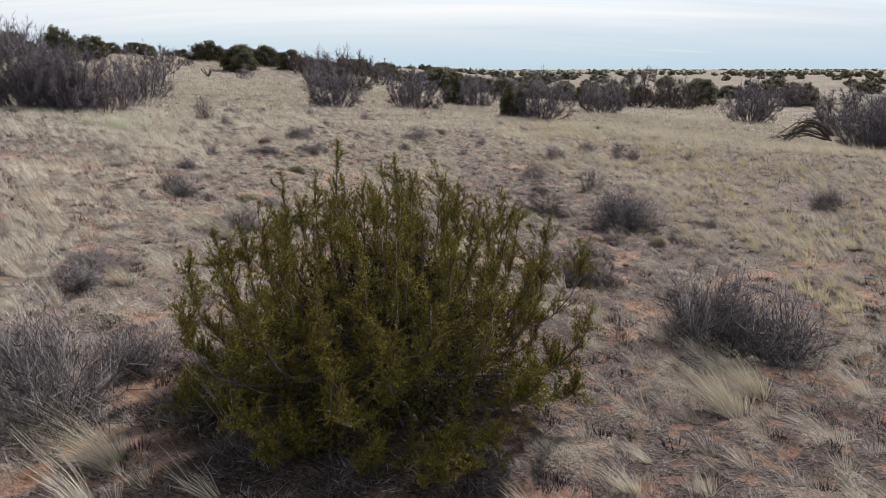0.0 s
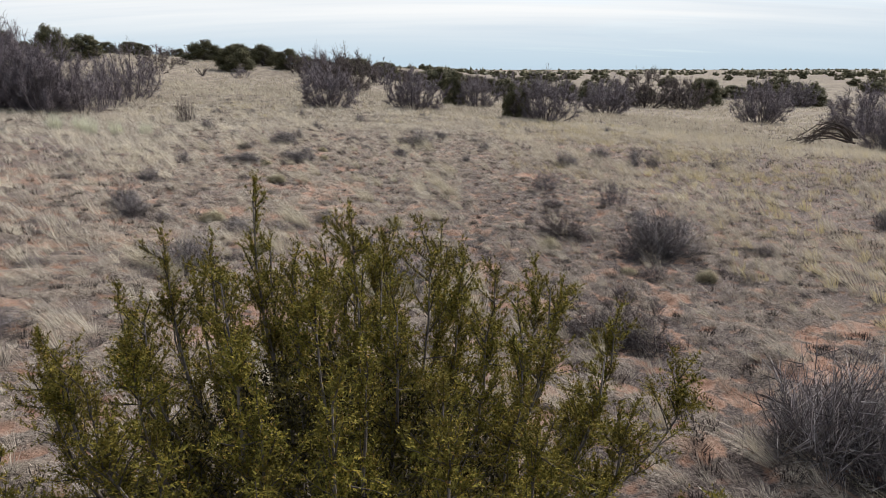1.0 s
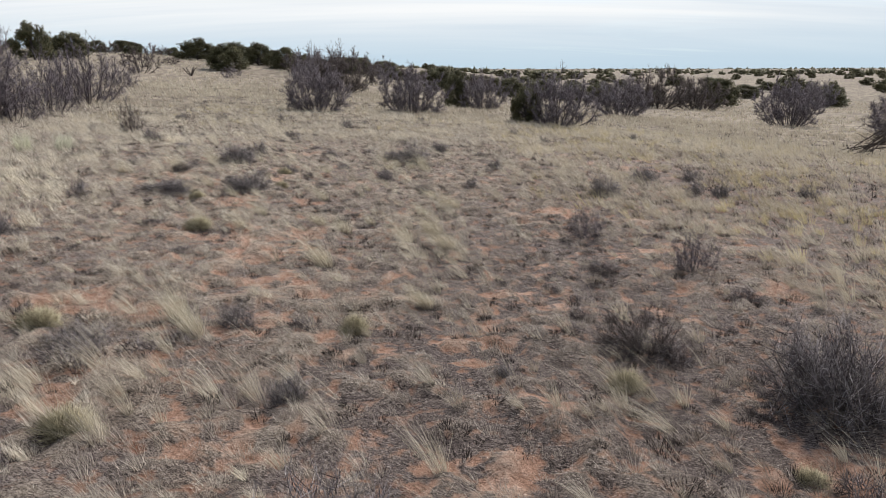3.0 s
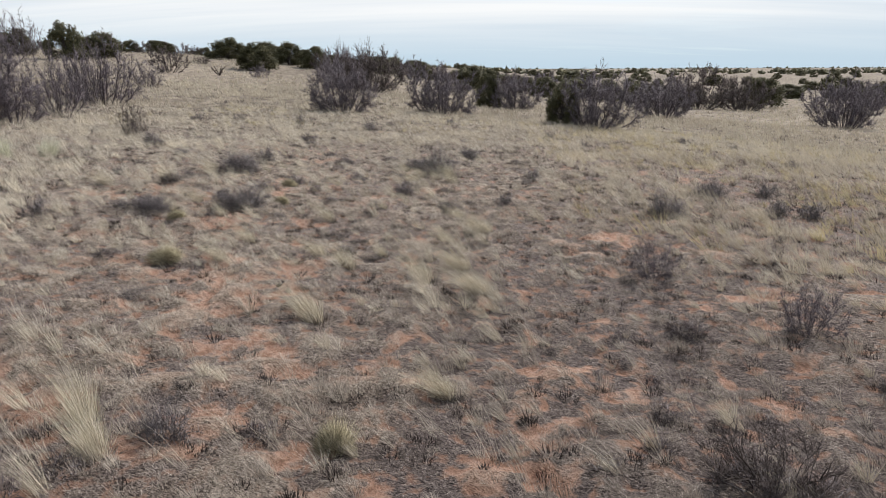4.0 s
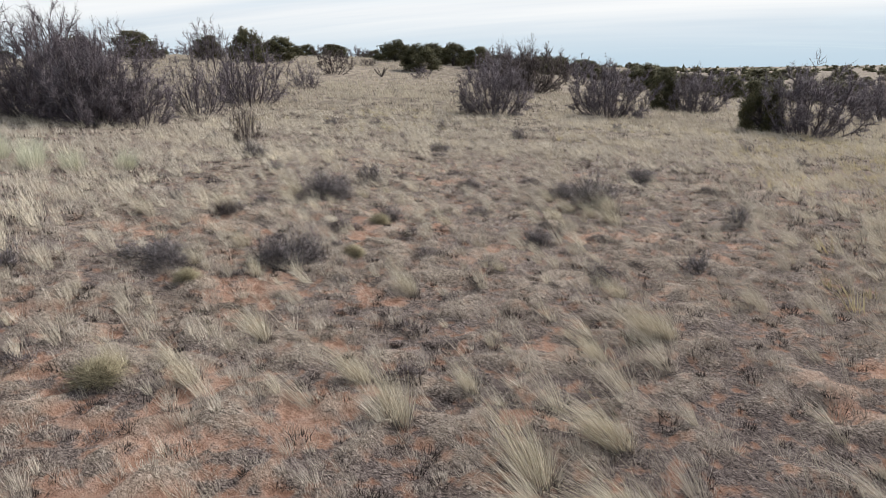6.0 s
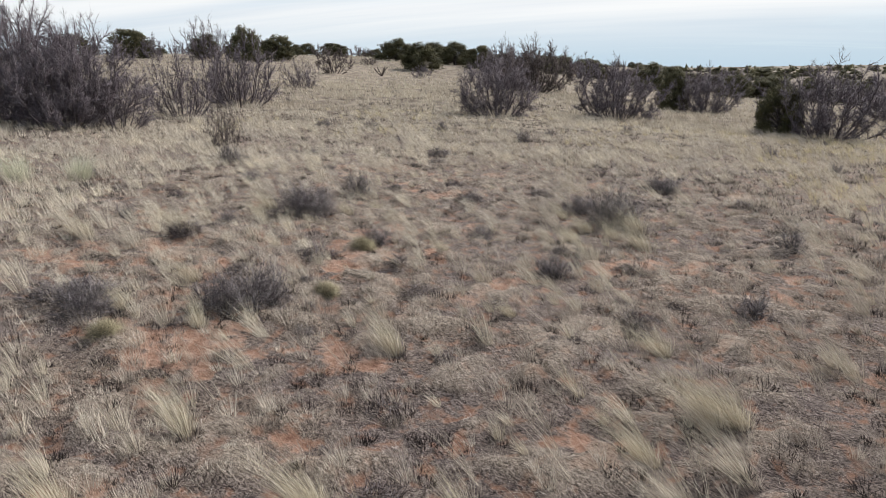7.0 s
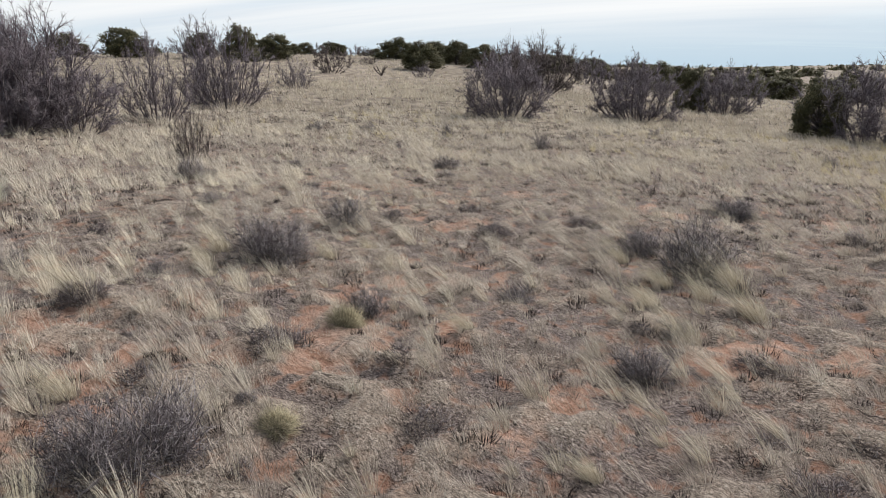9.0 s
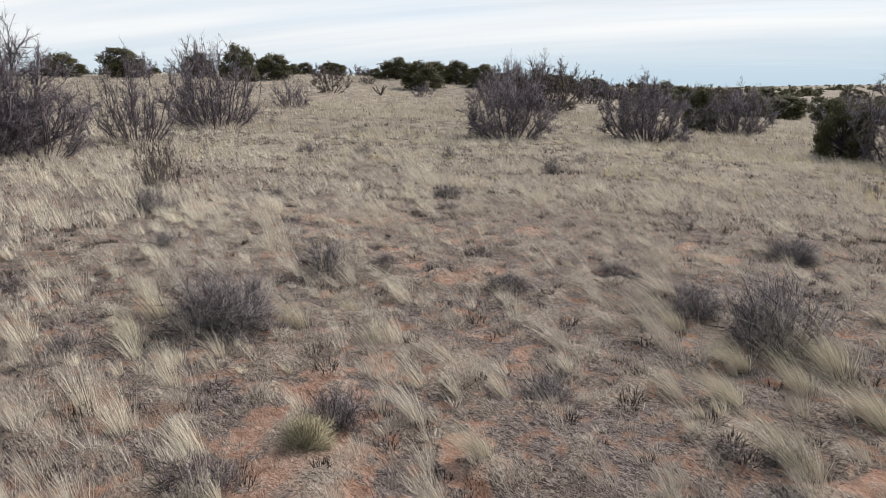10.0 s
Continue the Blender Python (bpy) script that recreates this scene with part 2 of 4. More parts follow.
SOIL = soil_material()
STRAW_STOPS = [(0.0, (0.171, 0.138, 0.100)), (0.22, (0.399, 0.337, 0.252)), (0.6, (0.655, 0.578, 0.445)), (0.92, (0.817, 0.746, 0.603)), (1.0, (0.361, 0.342, 0.209))]
STRAW = fibre("straw_grass", STRAW_STOPS, 0.7, 0.3)
MEADOW = fibre("meadow_straw", STRAW_STOPS, 0.7, 0.22, 0.50, (0.33, 0.28, 0.25), 0.45, tone=0.65)
STRAW_FAR = fibre("straw_grass_afar", [(0.0, (0.154, 0.125, 0.096)), (0.22, (0.432, 0.374, 0.293)), (0.8, (0.653, 0.579, 0.446)), (1.0, (0.384, 0.365, 0.230))], 0.7, 0.3, 0.4, (0.288, 0.240, 0.206), 0.12, tone=0.65)
YELLOW_STRAW = fibre("yellowish_straw", [(0.0, (0.22, 0.18, 0.10)), (0.3, (0.46, 0.385, 0.22)), (0.7, (0.68, 0.58, 0.345)), (1.0, (0.80, 0.71, 0.46))], 0.7, 0.25, tone=0.6)
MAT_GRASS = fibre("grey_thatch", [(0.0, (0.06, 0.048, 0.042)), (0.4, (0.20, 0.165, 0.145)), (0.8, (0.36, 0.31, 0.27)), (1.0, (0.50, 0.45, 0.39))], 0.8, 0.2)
FALLEN = fibre("fallen_pale_straw", [(0.0, (0.28, 0.235, 0.20)), (0.5, (0.52, 0.455, 0.385)), (1.0, (0.78, 0.71, 0.61))], 0.75, 0.2)
# the dark end also colours foot blades that stand for shade
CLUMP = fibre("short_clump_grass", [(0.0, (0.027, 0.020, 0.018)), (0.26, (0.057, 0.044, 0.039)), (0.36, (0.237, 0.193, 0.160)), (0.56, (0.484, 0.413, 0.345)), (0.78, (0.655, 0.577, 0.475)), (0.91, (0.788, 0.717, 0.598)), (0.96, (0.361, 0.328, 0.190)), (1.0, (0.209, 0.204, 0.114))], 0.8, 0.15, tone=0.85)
SEED_STALK = fibre("pale_seed_stalk", [(0.0, (0.42, 0.36, 0.24)), (0.5, (0.58, 0.51, 0.37)), (1.0, (0.68, 0.62, 0.48))], 0.6, 0.25)
TWIG_GREY = fibre("grey_twig", [(0.0, (0.055, 0.044, 0.049)), (0.5, (0.128, 0.105, 0.116)), (0.9, (0.22, 0.19, 0.204)), (1.0, (0.33, 0.295, 0.30))], 0.85)
TWIG_BROWN = fibre("brown_twig", [(0.0, (0.040, 0.031, 0.029)), (0.6, (0.092, 0.071, 0.067)), (1.0, (0.17, 0.138, 0.125))], 0.85)
SAGE_TWIG = fibre("silvery_sage_twig", [(0.0, (0.030, 0.024, 0.026)), (0.4, (0.115, 0.097, 0.099)), (0.8, (0.21, 0.183, 0.186)), (1.0, (0.40, 0.375, 0.37))], 0.85)
SAGE_LEAF = fibre("dry_sage_leaf", [(0.0, (0.070, 0.060, 0.060)), (0.6, (0.175, 0.154, 0.15)), (1.0, (0.30, 0.272, 0.255))], 0.85, 0.15)
MOUND_LEAF = fibre("olive_cushion_stem", [(0.0, (0.18, 0.155, 0.095)), (0.5, (0.36, 0.315, 0.205)), (0.9, (0.54, 0.475, 0.325)), (1.0, (0.66, 0.58, 0.40))], 0.8, 0.2)
PALE_BLADE = fibre("whitish_green_blade", [(0.0, (0.42, 0.42, 0.30)), (0.5, (0.64, 0.63, 0.48)), (1.0, (0.84, 0.82, 0.68))], 0.65, 0.3)
JUNIPER_LEAF = fibre("juniper_scale_leaf", [(0.0, (0.045, 0.046, 0.010)), (0.35, (0.125, 0.112, 0.023)), (0.72, (0.215, 0.182, 0.034)), (0.93, (0.29, 0.22, 0.042)), (1.0, (0.23, 0.13, 0.04))], 0.85, 0.15, 0.55, (0.085, 0.058, 0.018), 3.2, gloss=0.08)
JUNIPER_INNER = fibre("juniper_inner_dead_shaded_leaf", [(0.0, (0.018, 0.016, 0.009)), (0.6, (0.036, 0.032, 0.014)), (1.0, (0.070, 0.055, 0.028))], 0.9, gloss=0.05)
JUNIPER_FAR = fibre("juniper_clump", [(0.0, (0.046, 0.045, 0.023)), (0.6, (0.084, 0.080, 0.038)), (1.0, (0.145, 0.127, 0.060))], 0.7, 0.15)
BARK_GREY = bark("grey_shredding_bark", (0.05, 0.04, 0.036), (0.20, 0.17, 0.15), 30)
BARK_DARK = bark("dark_bark", (0.028, 0.022, 0.02), (0.105, 0.085, 0.075), 18)
BUSH_BARK = bark("purplish_thorn_bark", (0.05, 0.039, 0.040), (0.19, 0.158, 0.155), 14)
DEAD_WOOD = bark("weathered_dead_wood", (0.035, 0.026, 0.022), (0.13, 0.10, 0.085), 25)


# ---- geometry helpers ----
def soup(name, chunks):
    """One mesh from lists of (vertices, triangles)."""
    base, vs, fs, tones = 0, [], [], []
    for v, f, *extra in chunks:
        tones += extra
        vs.append(v)
        fs.append(f + base)
        base += len(v)
    v, f = np.concatenate(vs).astype(np.float32), np.concatenate(fs).astype(np.int32)
    me = bpy.data.meshes.new(name)
    me.vertices.add(len(v))
    me.vertices.foreach_set("co", v.ravel())
    me.loops.add(f.size)
    me.loops.foreach_set("vertex_index", f.ravel())
    me.polygons.add(len(f))
    me.polygons.foreach_set("loop_start", np.arange(0, f.size, 3, dtype=np.int32))
    me.update(calc_edges=True)
    if tones:
        me.attributes.new("tone", "FLOAT", "POINT").data.foreach_set("value", np.concatenate(tones).astype(np.float32))
    return me


def part(name, chunks, material, parent, label="", kind=""):
    me = soup(name, chunks)
    me.materials.append(material)
    ob = new(name, me)
    ob.parent = parent
    return tagged(ob, label, kind=kind)


def unit(d):
    return d / np.maximum(np.linalg.norm(d, axis=-1, keepdims=True), 1e-9)


def side_axes(d):
    ref = np.where(np.abs(d[:, 2:3]) > 0.9, np.array([[1.0, 0, 0]]), np.array([[0, 0, 1.0]]))
    a = unit(np.cross(d, ref))
    return a, np.cross(d, a)


def spikes(p, q, r):
    """Three-sided tapering spikes from p to q."""
    p, q = np.asarray(p, float), np.asarray(q, float)
    r = np.broadcast_to(np.asarray(r, float), (len(p),))[:, None]
    a, b = side_axes(unit(q - p))
    ring = [p + r * (math.cos(k * 2.0944) * a + math.sin(k * 2.0944) * b) for k in range(3)]
    v = np.stack([*ring, q], 1).reshape(-1, 3)
    k = np.arange(len(p))[:, None, None] * 4
    return v, (k + np.array([[0, 1, 3], [1, 2, 3], [2, 0, 3]])).reshape(-1, 3)


def rods(p, q, r0, r1):
    """Three-sided tapered rods from p to q."""
    p, q = np.asarray(p, float), np.asarray(q, float)
    r0, r1 = (np.broadcast_to(np.asarray(r, float), (len(p),))[:, None] for r in (r0, r1))
    a, b = side_axes(unit(q - p))
    v = np.stack([c + r * (math.cos(k * 2.0944) * a + math.sin(k * 2.0944) * b) for c, r in ((p, r0), (q, r1)) for k in range(3)], 1).reshape(-1, 3)
    k = np.arange(len(p))[:, None, None] * 6
    return v, (k + np.array([[0, 1, 4], [0, 4, 3], [1, 2, 5], [1, 5, 4], [2, 0, 3], [2, 3, 5]])).reshape(-1, 3)


def blades(p, d, length, width, droop, rng, joints=2):
    """Grass blades: base, way, length, width, and how far the tip bends over along 'droop' (a vector each)."""
    n = len(p)
    length, width = np.broadcast_to(length, (n,))[:, None], np.broadcast_to(width, (n,))[:, None]
    turn = rng.uniform(0, 2 * np.pi, n)
    s = np.stack([np.cos(turn), np.sin(turn), np.zeros(n)], 1) * width * 0.5
    tip = p + d * length + droop * length
    if joints == 1:
        v = np.stack([p - s, p + s, tip], 1).reshape(-1, 3)
        return v, np.arange(n * 3).reshape(-1, 3)
    mid = p + d * length * 0.55 + droop * length * 0.22
    v = np.stack([p - s, p + s, mid - s * 0.8, mid + s * 0.8, tip], 1).reshape(-1, 3)
    k = np.arange(n)[:, None, None] * 5
    return v, (k + np.array([[0, 1, 3], [0, 3, 2], [2, 3, 4]])).reshape(-1, 3)


def lattice(ix, iy, seed):
    h = (ix.astype(np.int64) * 374761393 + iy.astype(np.int64) * 668265263 + seed * 974634777) & 0x7FFFFFFF
    h = ((h ^ (h >> 13)) * 1274126177) & 0x7FFFFFFF
    return ((h ^ (h >> 16)) & 0xFFFF) / 65535.0


def patchy(x, y, size, seed, octaves=3):
    """Smooth value noise from 0 to 1 over the plan, its largest patches 'size' metres."""
    total, amp, norm = 0.0, 1.0, 0.0
    for o in range(octaves):
        u, v = x / size * 2 ** o + 91.7 * o, y / size * 2 ** o + 37.3 * o
        iu, iv = np.floor(u), np.floor(v)
        fu, fv = u - iu, v - iv
        fu, fv = fu * fu * (3 - 2 * fu), fv * fv * (3 - 2 * fv)
        iu, iv = iu.astype(np.int64), iv.astype(np.int64)
        s = seed + o * 17
        total = total + amp * ((lattice(iu, iv, s) * (1 - fu) + lattice(iu + 1, iv, s) * fu) * (1 - fv) + (lattice(iu, iv + 1, s) * (1 - fu) + lattice(iu + 1, iv + 1, s) * fu) * fv)
        norm += amp
        amp *= 0.5
    return total / norm


def smooth(a, b, v):
    u = np.clip((v - a) / (b - a), 0, 1)
    return u * u * (3 - 2 * u)


# ---- the lie of the land ----
SWELLS = [
    (0, 4, 9, 0.281),
    (0, 17, 9, -1.032),
    (-6, 26, 9, 0.221),
    (5, 28, 10, -0.359),
    (-12, 34, 12, -0.254),
    (14, 22, 14, 1.579),
    (-26, 46, 18, -0.647),
    (5, 58, 22, 0.272),
    (28, 48, 16, -0.03),
    (55, 65, 30, 0.157),
    (-36, 98, 36, -1.289),
    (45, 120, 45, 0.495),
    (-95, 172, 60, 5.443),
    (0, 210, 80, -2.853),
]


def close_by(x, y, a, b):
    """1 along the strip that is passed over, fading out between a and b metres beside it."""
    return 1 - smooth(a, b, np.maximum(np.maximum(np.abs(x + 2) - 6.5, np.abs(y - 16.5) - 15.5), 0))


def land(x, y):
    """Height of the ground: a slope falling to the right, a ridge ahead on the left, a shallow valley and a far rise."""
    x, y = np.asarray(x, float), np.asarray(y, float)
    z = -0.259 + -0.925 * 4 * np.tanh(x / 40)
    for cx, cy, size, rise in SWELLS:
        z = z + rise * np.exp(-((x - cx) ** 2 + (y - cy) ** 2) / (2 * size * size))
    d = np.hypot(x, y)
    z = z + 4 * smooth(200, 900, d) + 11 * smooth(900, 2800, d)
    near = 1 - smooth(40, 90, d)
    return z + near * (0.10 * close_by(x, y, 8, 20) * (patchy(x, y, 1.6, 5, 1) - 0.5) + close_by(x, y, 2, 7) * (0.05 * (patchy(x, y, 0.8, 5, 2) - 0.5) + 0.05 * (patchy(x, y, 0.45, 9, 2) - 0.5))) + 0.095 * hummock(x, y)


def hummock(x, y):
    """Small mounds that old grass has built up, 0 to 1."""
    return close_by(x, y, 0.3, 3) * smooth(0.48, 0.82, 0.78 * patchy(x, y, 0.25, 15, 1) + 0.22 * patchy(x, y, 1.9, 35, 2))


def drab(x, y):
    """A stretch of greyer, thinner sward."""
    return np.exp(-((x - 2.5) ** 2 / 18 + (y - 15.0) ** 2 / 90))


# places where red earth lies open: x, y, reach
OPEN_EARTH = [(0.8, 4.5, 0.35), (2.0, 4.4, 0.5), (-2.8, 3.7, 0.5), (-2.4, 4.6, 0.4), (-4.4, 6.3, 0.5), (-2.2, 9.8, 0.9), (-3.9, 13.5, 0.5), (3.5, 12.9, 0.5), (3.4, 11.4, 0.4),
              (-6.1, 19.0, 0.7), (-4.1, 18.4, 0.7), (-2.4, 17.4, 0.7), (-4.6, 16.6, 0.8), (-2.3, 15.9, 0.5), (-0.6, 15.9, 0.5), (1.2, 17.6, 0.9), (2.5, 17.7, 0.4),
              (-5.8, 20.5, 0.7), (-4.0, 20.3, 0.7), (-1.6, 21.4, 0.6), (-7.1, 21.4, 0.7), (-5.6, 23.2, 0.7), (-3.6, 23.5, 0.5), (-3.7, 25.1, 0.6), (-2.8, 25.4, 0.4),
              (-1.6, 23.9, 0.4), (-0.3, 31.1, 0.8), (-6.4, 26.2, 0.7), (-6.3, 27.4, 0.5), (-0.9, 29.2, 0.5), (-5.7, 25.6, 0.8), (-5.0, 25.8, 0.7),
              (-3.8, 26.4, 0.6), (-2.4, 26.0, 0.5)]


def bare(x, y):
    """0 where litter and grass cover the soil, towards 1 where red earth lies open."""
    fine = close_by(x, y, 1.5, 6)
    n = 0.30 * patchy(x, y, 2.6, 21, 2) + 0.70 * (0.5 + fine * (patchy(x, y, 0.52, 27, 3) - 0.5))
    want = 0.352 - 0.10 * smooth(20, 40, np.hypot(x, y - 6)) - 0.12 * np.exp(-((x - 0.9) ** 2 + (y - 27) ** 2) / 5)
    open_here = 0.0
    for cx, cy, reach in OPEN_EARTH:
        open_here = np.maximum(open_here, np.exp(-((x - cx) ** 2 + (y - cy) ** 2) / (reach * reach)))
    return smooth(-0.06, 0.05, want + 0.15 * open_here - n)


def weathered(x, y):
    """A strip where the litter is old and greyer, with ragged edges."""
    d = np.abs(x - 1.4) / 3.6 + 0.9 * (patchy(x, y, 1.4, 52, 3) - 0.5)
    return (1 - smooth(0.5, 1.1, d)) * smooth(1, 4, y) * (1 - smooth(21, 26, y))


def shade_duff(x, y):
    """Brown dropped needles under and round the large juniper, darkened for its shade, where little grass grows."""
    d = np.hypot((x + 0.75) / 1.75, (y - 5.0) / 1.65)
    return 1 - smooth(0.72, 1.12, d + 0.45 * (patchy(x, y, 0.6, 88, 2) - 0.5))


def graded(lo, hi, fine_lo, fine_hi, step, growth):
    out = list(np.arange(fine_lo, fine_hi + step / 2, step))
    s = step
    while out[-1] < hi:
        s *= growth
        out.append(out[-1] + s)
    s = step
    low = [out[0]]
    while low[-1] > lo:
        s *= growth
        low.append(low[-1] - s)
    return np.array(low[:0:-1] + out)


def build_ground():
    gx, gy = graded(-3500, 3500, -8.5, 4.5, 0.11, 1.105), graded(-60, 4200, 1, 32, 0.11, 1.105)
    xx, yy = np.meshgrid(gx, gy)
    v = np.stack([xx.ravel(), yy.ravel(), land(xx, yy).ravel()], 1)
    nx, ny = len(gx), len(gy)
    i = (np.arange(ny - 1)[:, None] * nx + np.arange(nx - 1)[None]).ravel()
    f = np.concatenate([np.stack([i, i + 1, i + nx + 1], 1), np.stack([i, i + nx + 1, i + nx], 1)])
    me = soup("ground", [(v, f)])
    me.polygons.foreach_set("use_smooth", np.ones(len(f), bool))
    at = me.attributes.new("litter", "FLOAT", "POINT")
    at.data.foreach_set("value", (1 - bare(xx, yy)).ravel().astype(np.float32))
    heap = me.attributes.new("thatch", "FLOAT", "POINT")
    heap.data.foreach_set("value", (0.8 * smooth(0.15, 0.75, hummock(xx, yy)) * (1 - 0.75 * drab(xx, yy))).ravel().astype(np.float32))
    cover = me.attributes.new("sward", "FLOAT", "POINT")
    cover.data.foreach_set("value", (0.9 * smooth(15, 42, np.hypot(xx, yy - 14))).ravel().astype(np.float32))
    aged = me.attributes.new("weathered", "FLOAT", "POINT")
    aged.data.foreach_set("value", (0.8 * weathered(xx, yy)).ravel().astype(np.float32))
    shade_cover = me.attributes.new("shade_duff", "FLOAT", "POINT")
    shade_cover.data.foreach_set("value", shade_duff(xx, yy).ravel().astype(np.float32))
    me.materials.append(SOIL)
    tagged(new("ground", me), "red sandy desert ground under a mat of dry grey litter", "ground", kind="structure")


build_ground()


# ---- plants ----
def settle(x, y, sink=0.03):
    return float(land(np.array([x]), np.array([y]))[0]) - sink


def root_of(name):
    ob = new(name)
    ob.empty_display_size = 0.2
    return ob


def bent_path(start, way, length, steps, wander, lift_up, rng):
    """Points of a wandering branch that turns upwards as it goes."""
    pts, d = [np.array(start, float)], np.array(way, float)
    for _ in range(steps):
        d = d + rng.normal(0, wander, 3) + np.array([0, 0, lift_up])
        d = d / np.linalg.norm(d)
        pts.append(pts[-1] + d * length / steps)
    return np.array(pts)


def along(pts, s):
    k = min(int(s * (len(pts) - 1)), len(pts) - 2)
    f = s * (len(pts) - 1) - k
    return pts[k] * (1 - f) + pts[k + 1] * f, unit(pts[k + 1] - pts[k])


def path_rods(pts, r0, r1):
    """One tapering three-sided tube along the points, closed at its end."""
    n = len(pts)
    r = np.linspace(r0, r1, n)[:, None]
    a, b = side_axes(unit(np.gradient(pts, axis=0)))
    for k in range(1, n):
        if a[k] @ a[k - 1] < 0:
            a[k], b[k] = -a[k], -b[k]
    v = np.stack([pts + r * (math.cos(k * 2.0944) * a + math.sin(k * 2.0944) * b) for k in range(3)], 1).reshape(-1, 3)
    i = np.arange(n - 1)[:, None, None] * 3
    f = (i + np.array([[0, 1, 4], [0, 4, 3], [1, 2, 5], [1, 5, 4], [2, 0, 3], [2, 3, 5]])).reshape(-1, 3)
    return v, np.concatenate([f, [[3 * n - 3, 3 * n - 2, 3 * n - 1]]])


def grow(p, d, length, steps, wander, lift_up, rng):
    """Many wandering shoots at once: points (shoots, steps + 1, 3)."""
    pts = [p]
    for _ in range(steps):
        d = unit(d + rng.normal(0, wander, d.shape) + np.array([0, 0, lift_up]))
        pts.append(pts[-1] + d * (length / steps)[:, None])
    return np.stack(pts, 1)


def side_shoots(pts, each, lo, fan, lift_up, rng):
    """Feet and ways of side shoots along shoots."""
    n, m = pts.shape[:2]
    at = rng.uniform(lo, 1, (n, each)) * (m - 1)
    k = np.minimum(at.astype(int), m - 2)
    f = (at - k)[..., None]
    a, b = pts[np.arange(n)[:, None], k], pts[np.arange(n)[:, None], k + 1]
    way = unit(unit(b - a) + rng.normal(0, fan, (n, each, 3)) + np.array([0, 0, lift_up]))
    return (a * (1 - f) + b * f).reshape(-1, 3), way.reshape(-1, 3)


def tubes(pts, r0, r1):
    r = np.broadcast_to(np.linspace(r0, r1, pts.shape[1]), pts.shape[:2])
    return rods(pts[:, :-1].reshape(-1, 3), pts[:, 1:].reshape(-1, 3), r[:, :-1].ravel(), r[:, 1:].ravel())


def bare_bush(seed, wood, twig_mat, stems=25, each=(7, 8, 10), fine=0.0084, spread=2.0, tall=3.0, open_crown=0.0, stout=1.0):
    """A leafless many-stemmed bush, about 4 m across and 3 m high: stems fan from the foot, fork three times and end in a haze of upright twigs."""
    rng = np.random.default_rng(seed)
    root = root_of("bare_bush")
    dents = rng.uniform(0, 6.3, 3)
    crown = []
    for k in range(stems):
        az = 2.39996 * k + rng.uniform(-0.4, 0.4)
        out = math.sqrt((k + 0.3) / stems)
        lump = 1 + 0.13 * math.sin(2 * az + dents[0]) + 0.10 * math.sin(5 * az + dents[1]) + rng.uniform(-0.10, 0.10)
        top = tall * math.sqrt(max(1.0 - (0.93 * out) ** 2.4, 0.0)) * rng.uniform(0.84, 1.04)
        target = np.array([math.cos(az) * spread * out * lump, math.sin(az) * spread * out * lump, max(top, 0.45)])
        foot = np.array([math.cos(az) * 0.80 * out, math.sin(az) * 0.80 * out, -0.05])
        reach = np.linalg.norm(target - foot)
        s = np.linspace(0, 0.68, 7)[:, None]
        bow = np.array([math.cos(az), math.sin(az), -0.35]) * 0.20 * reach * out
        main = foot * (1 - s) + target * s + bow * np.sin(s * np.pi) + rng.normal(0, 0.035, (7, 3)) * s * 2
        main[:, 2] = np.maximum(main[:, 2], -0.05)
        p, d = side_shoots(main[None], each[0], 0.06, 0.50, 0.08, rng)
        p, d = np.concatenate([p, main[-1:]]), np.concatenate([d, unit(main[-1:] - main[-2:-1])])
        second = grow(p, d, reach * rng.uniform(0.17, 0.31, len(p)), 3, 0.13, 0.07, rng)
        second[..., 2] = np.maximum(second[..., 2], 0.04)
        thick = stout * rng.uniform(0.026, 0.046)
        part("limb", [path_rods(main, thick, thick * 0.36), tubes(second, thick * 0.36, 0.0065)], wood, root)
        p, d = side_shoots(second, each[1], 0.10, 0.62, 0.06, rng)
        third = grow(p, d, reach * rng.uniform(0.07, 0.17, len(p)), 1, 0.10, 0.06, rng)
        third[..., 2] = np.maximum(third[..., 2], 0.03)
        crown.append(spikes(third[:, 0], third[:, 1], fine * 1.35))
        p, d = side_shoots(third, each[2], 0.05, 0.70, 0.14, rng)
        long = rng.uniform(0.07, 0.24, (len(p), 1)) * (1 - 0.3 * open_crown)
        q = p + d * long
        q[:, 2] = np.maximum(q[:, 2], 0.04)
        crown.append(spikes(p, q, fine * rng.uniform(0.55, 1.0, len(p))))
    part("twig_crown", crown, twig_mat, root, "dense haze of fine bare grey-brown twigs", "stuff")
    return root


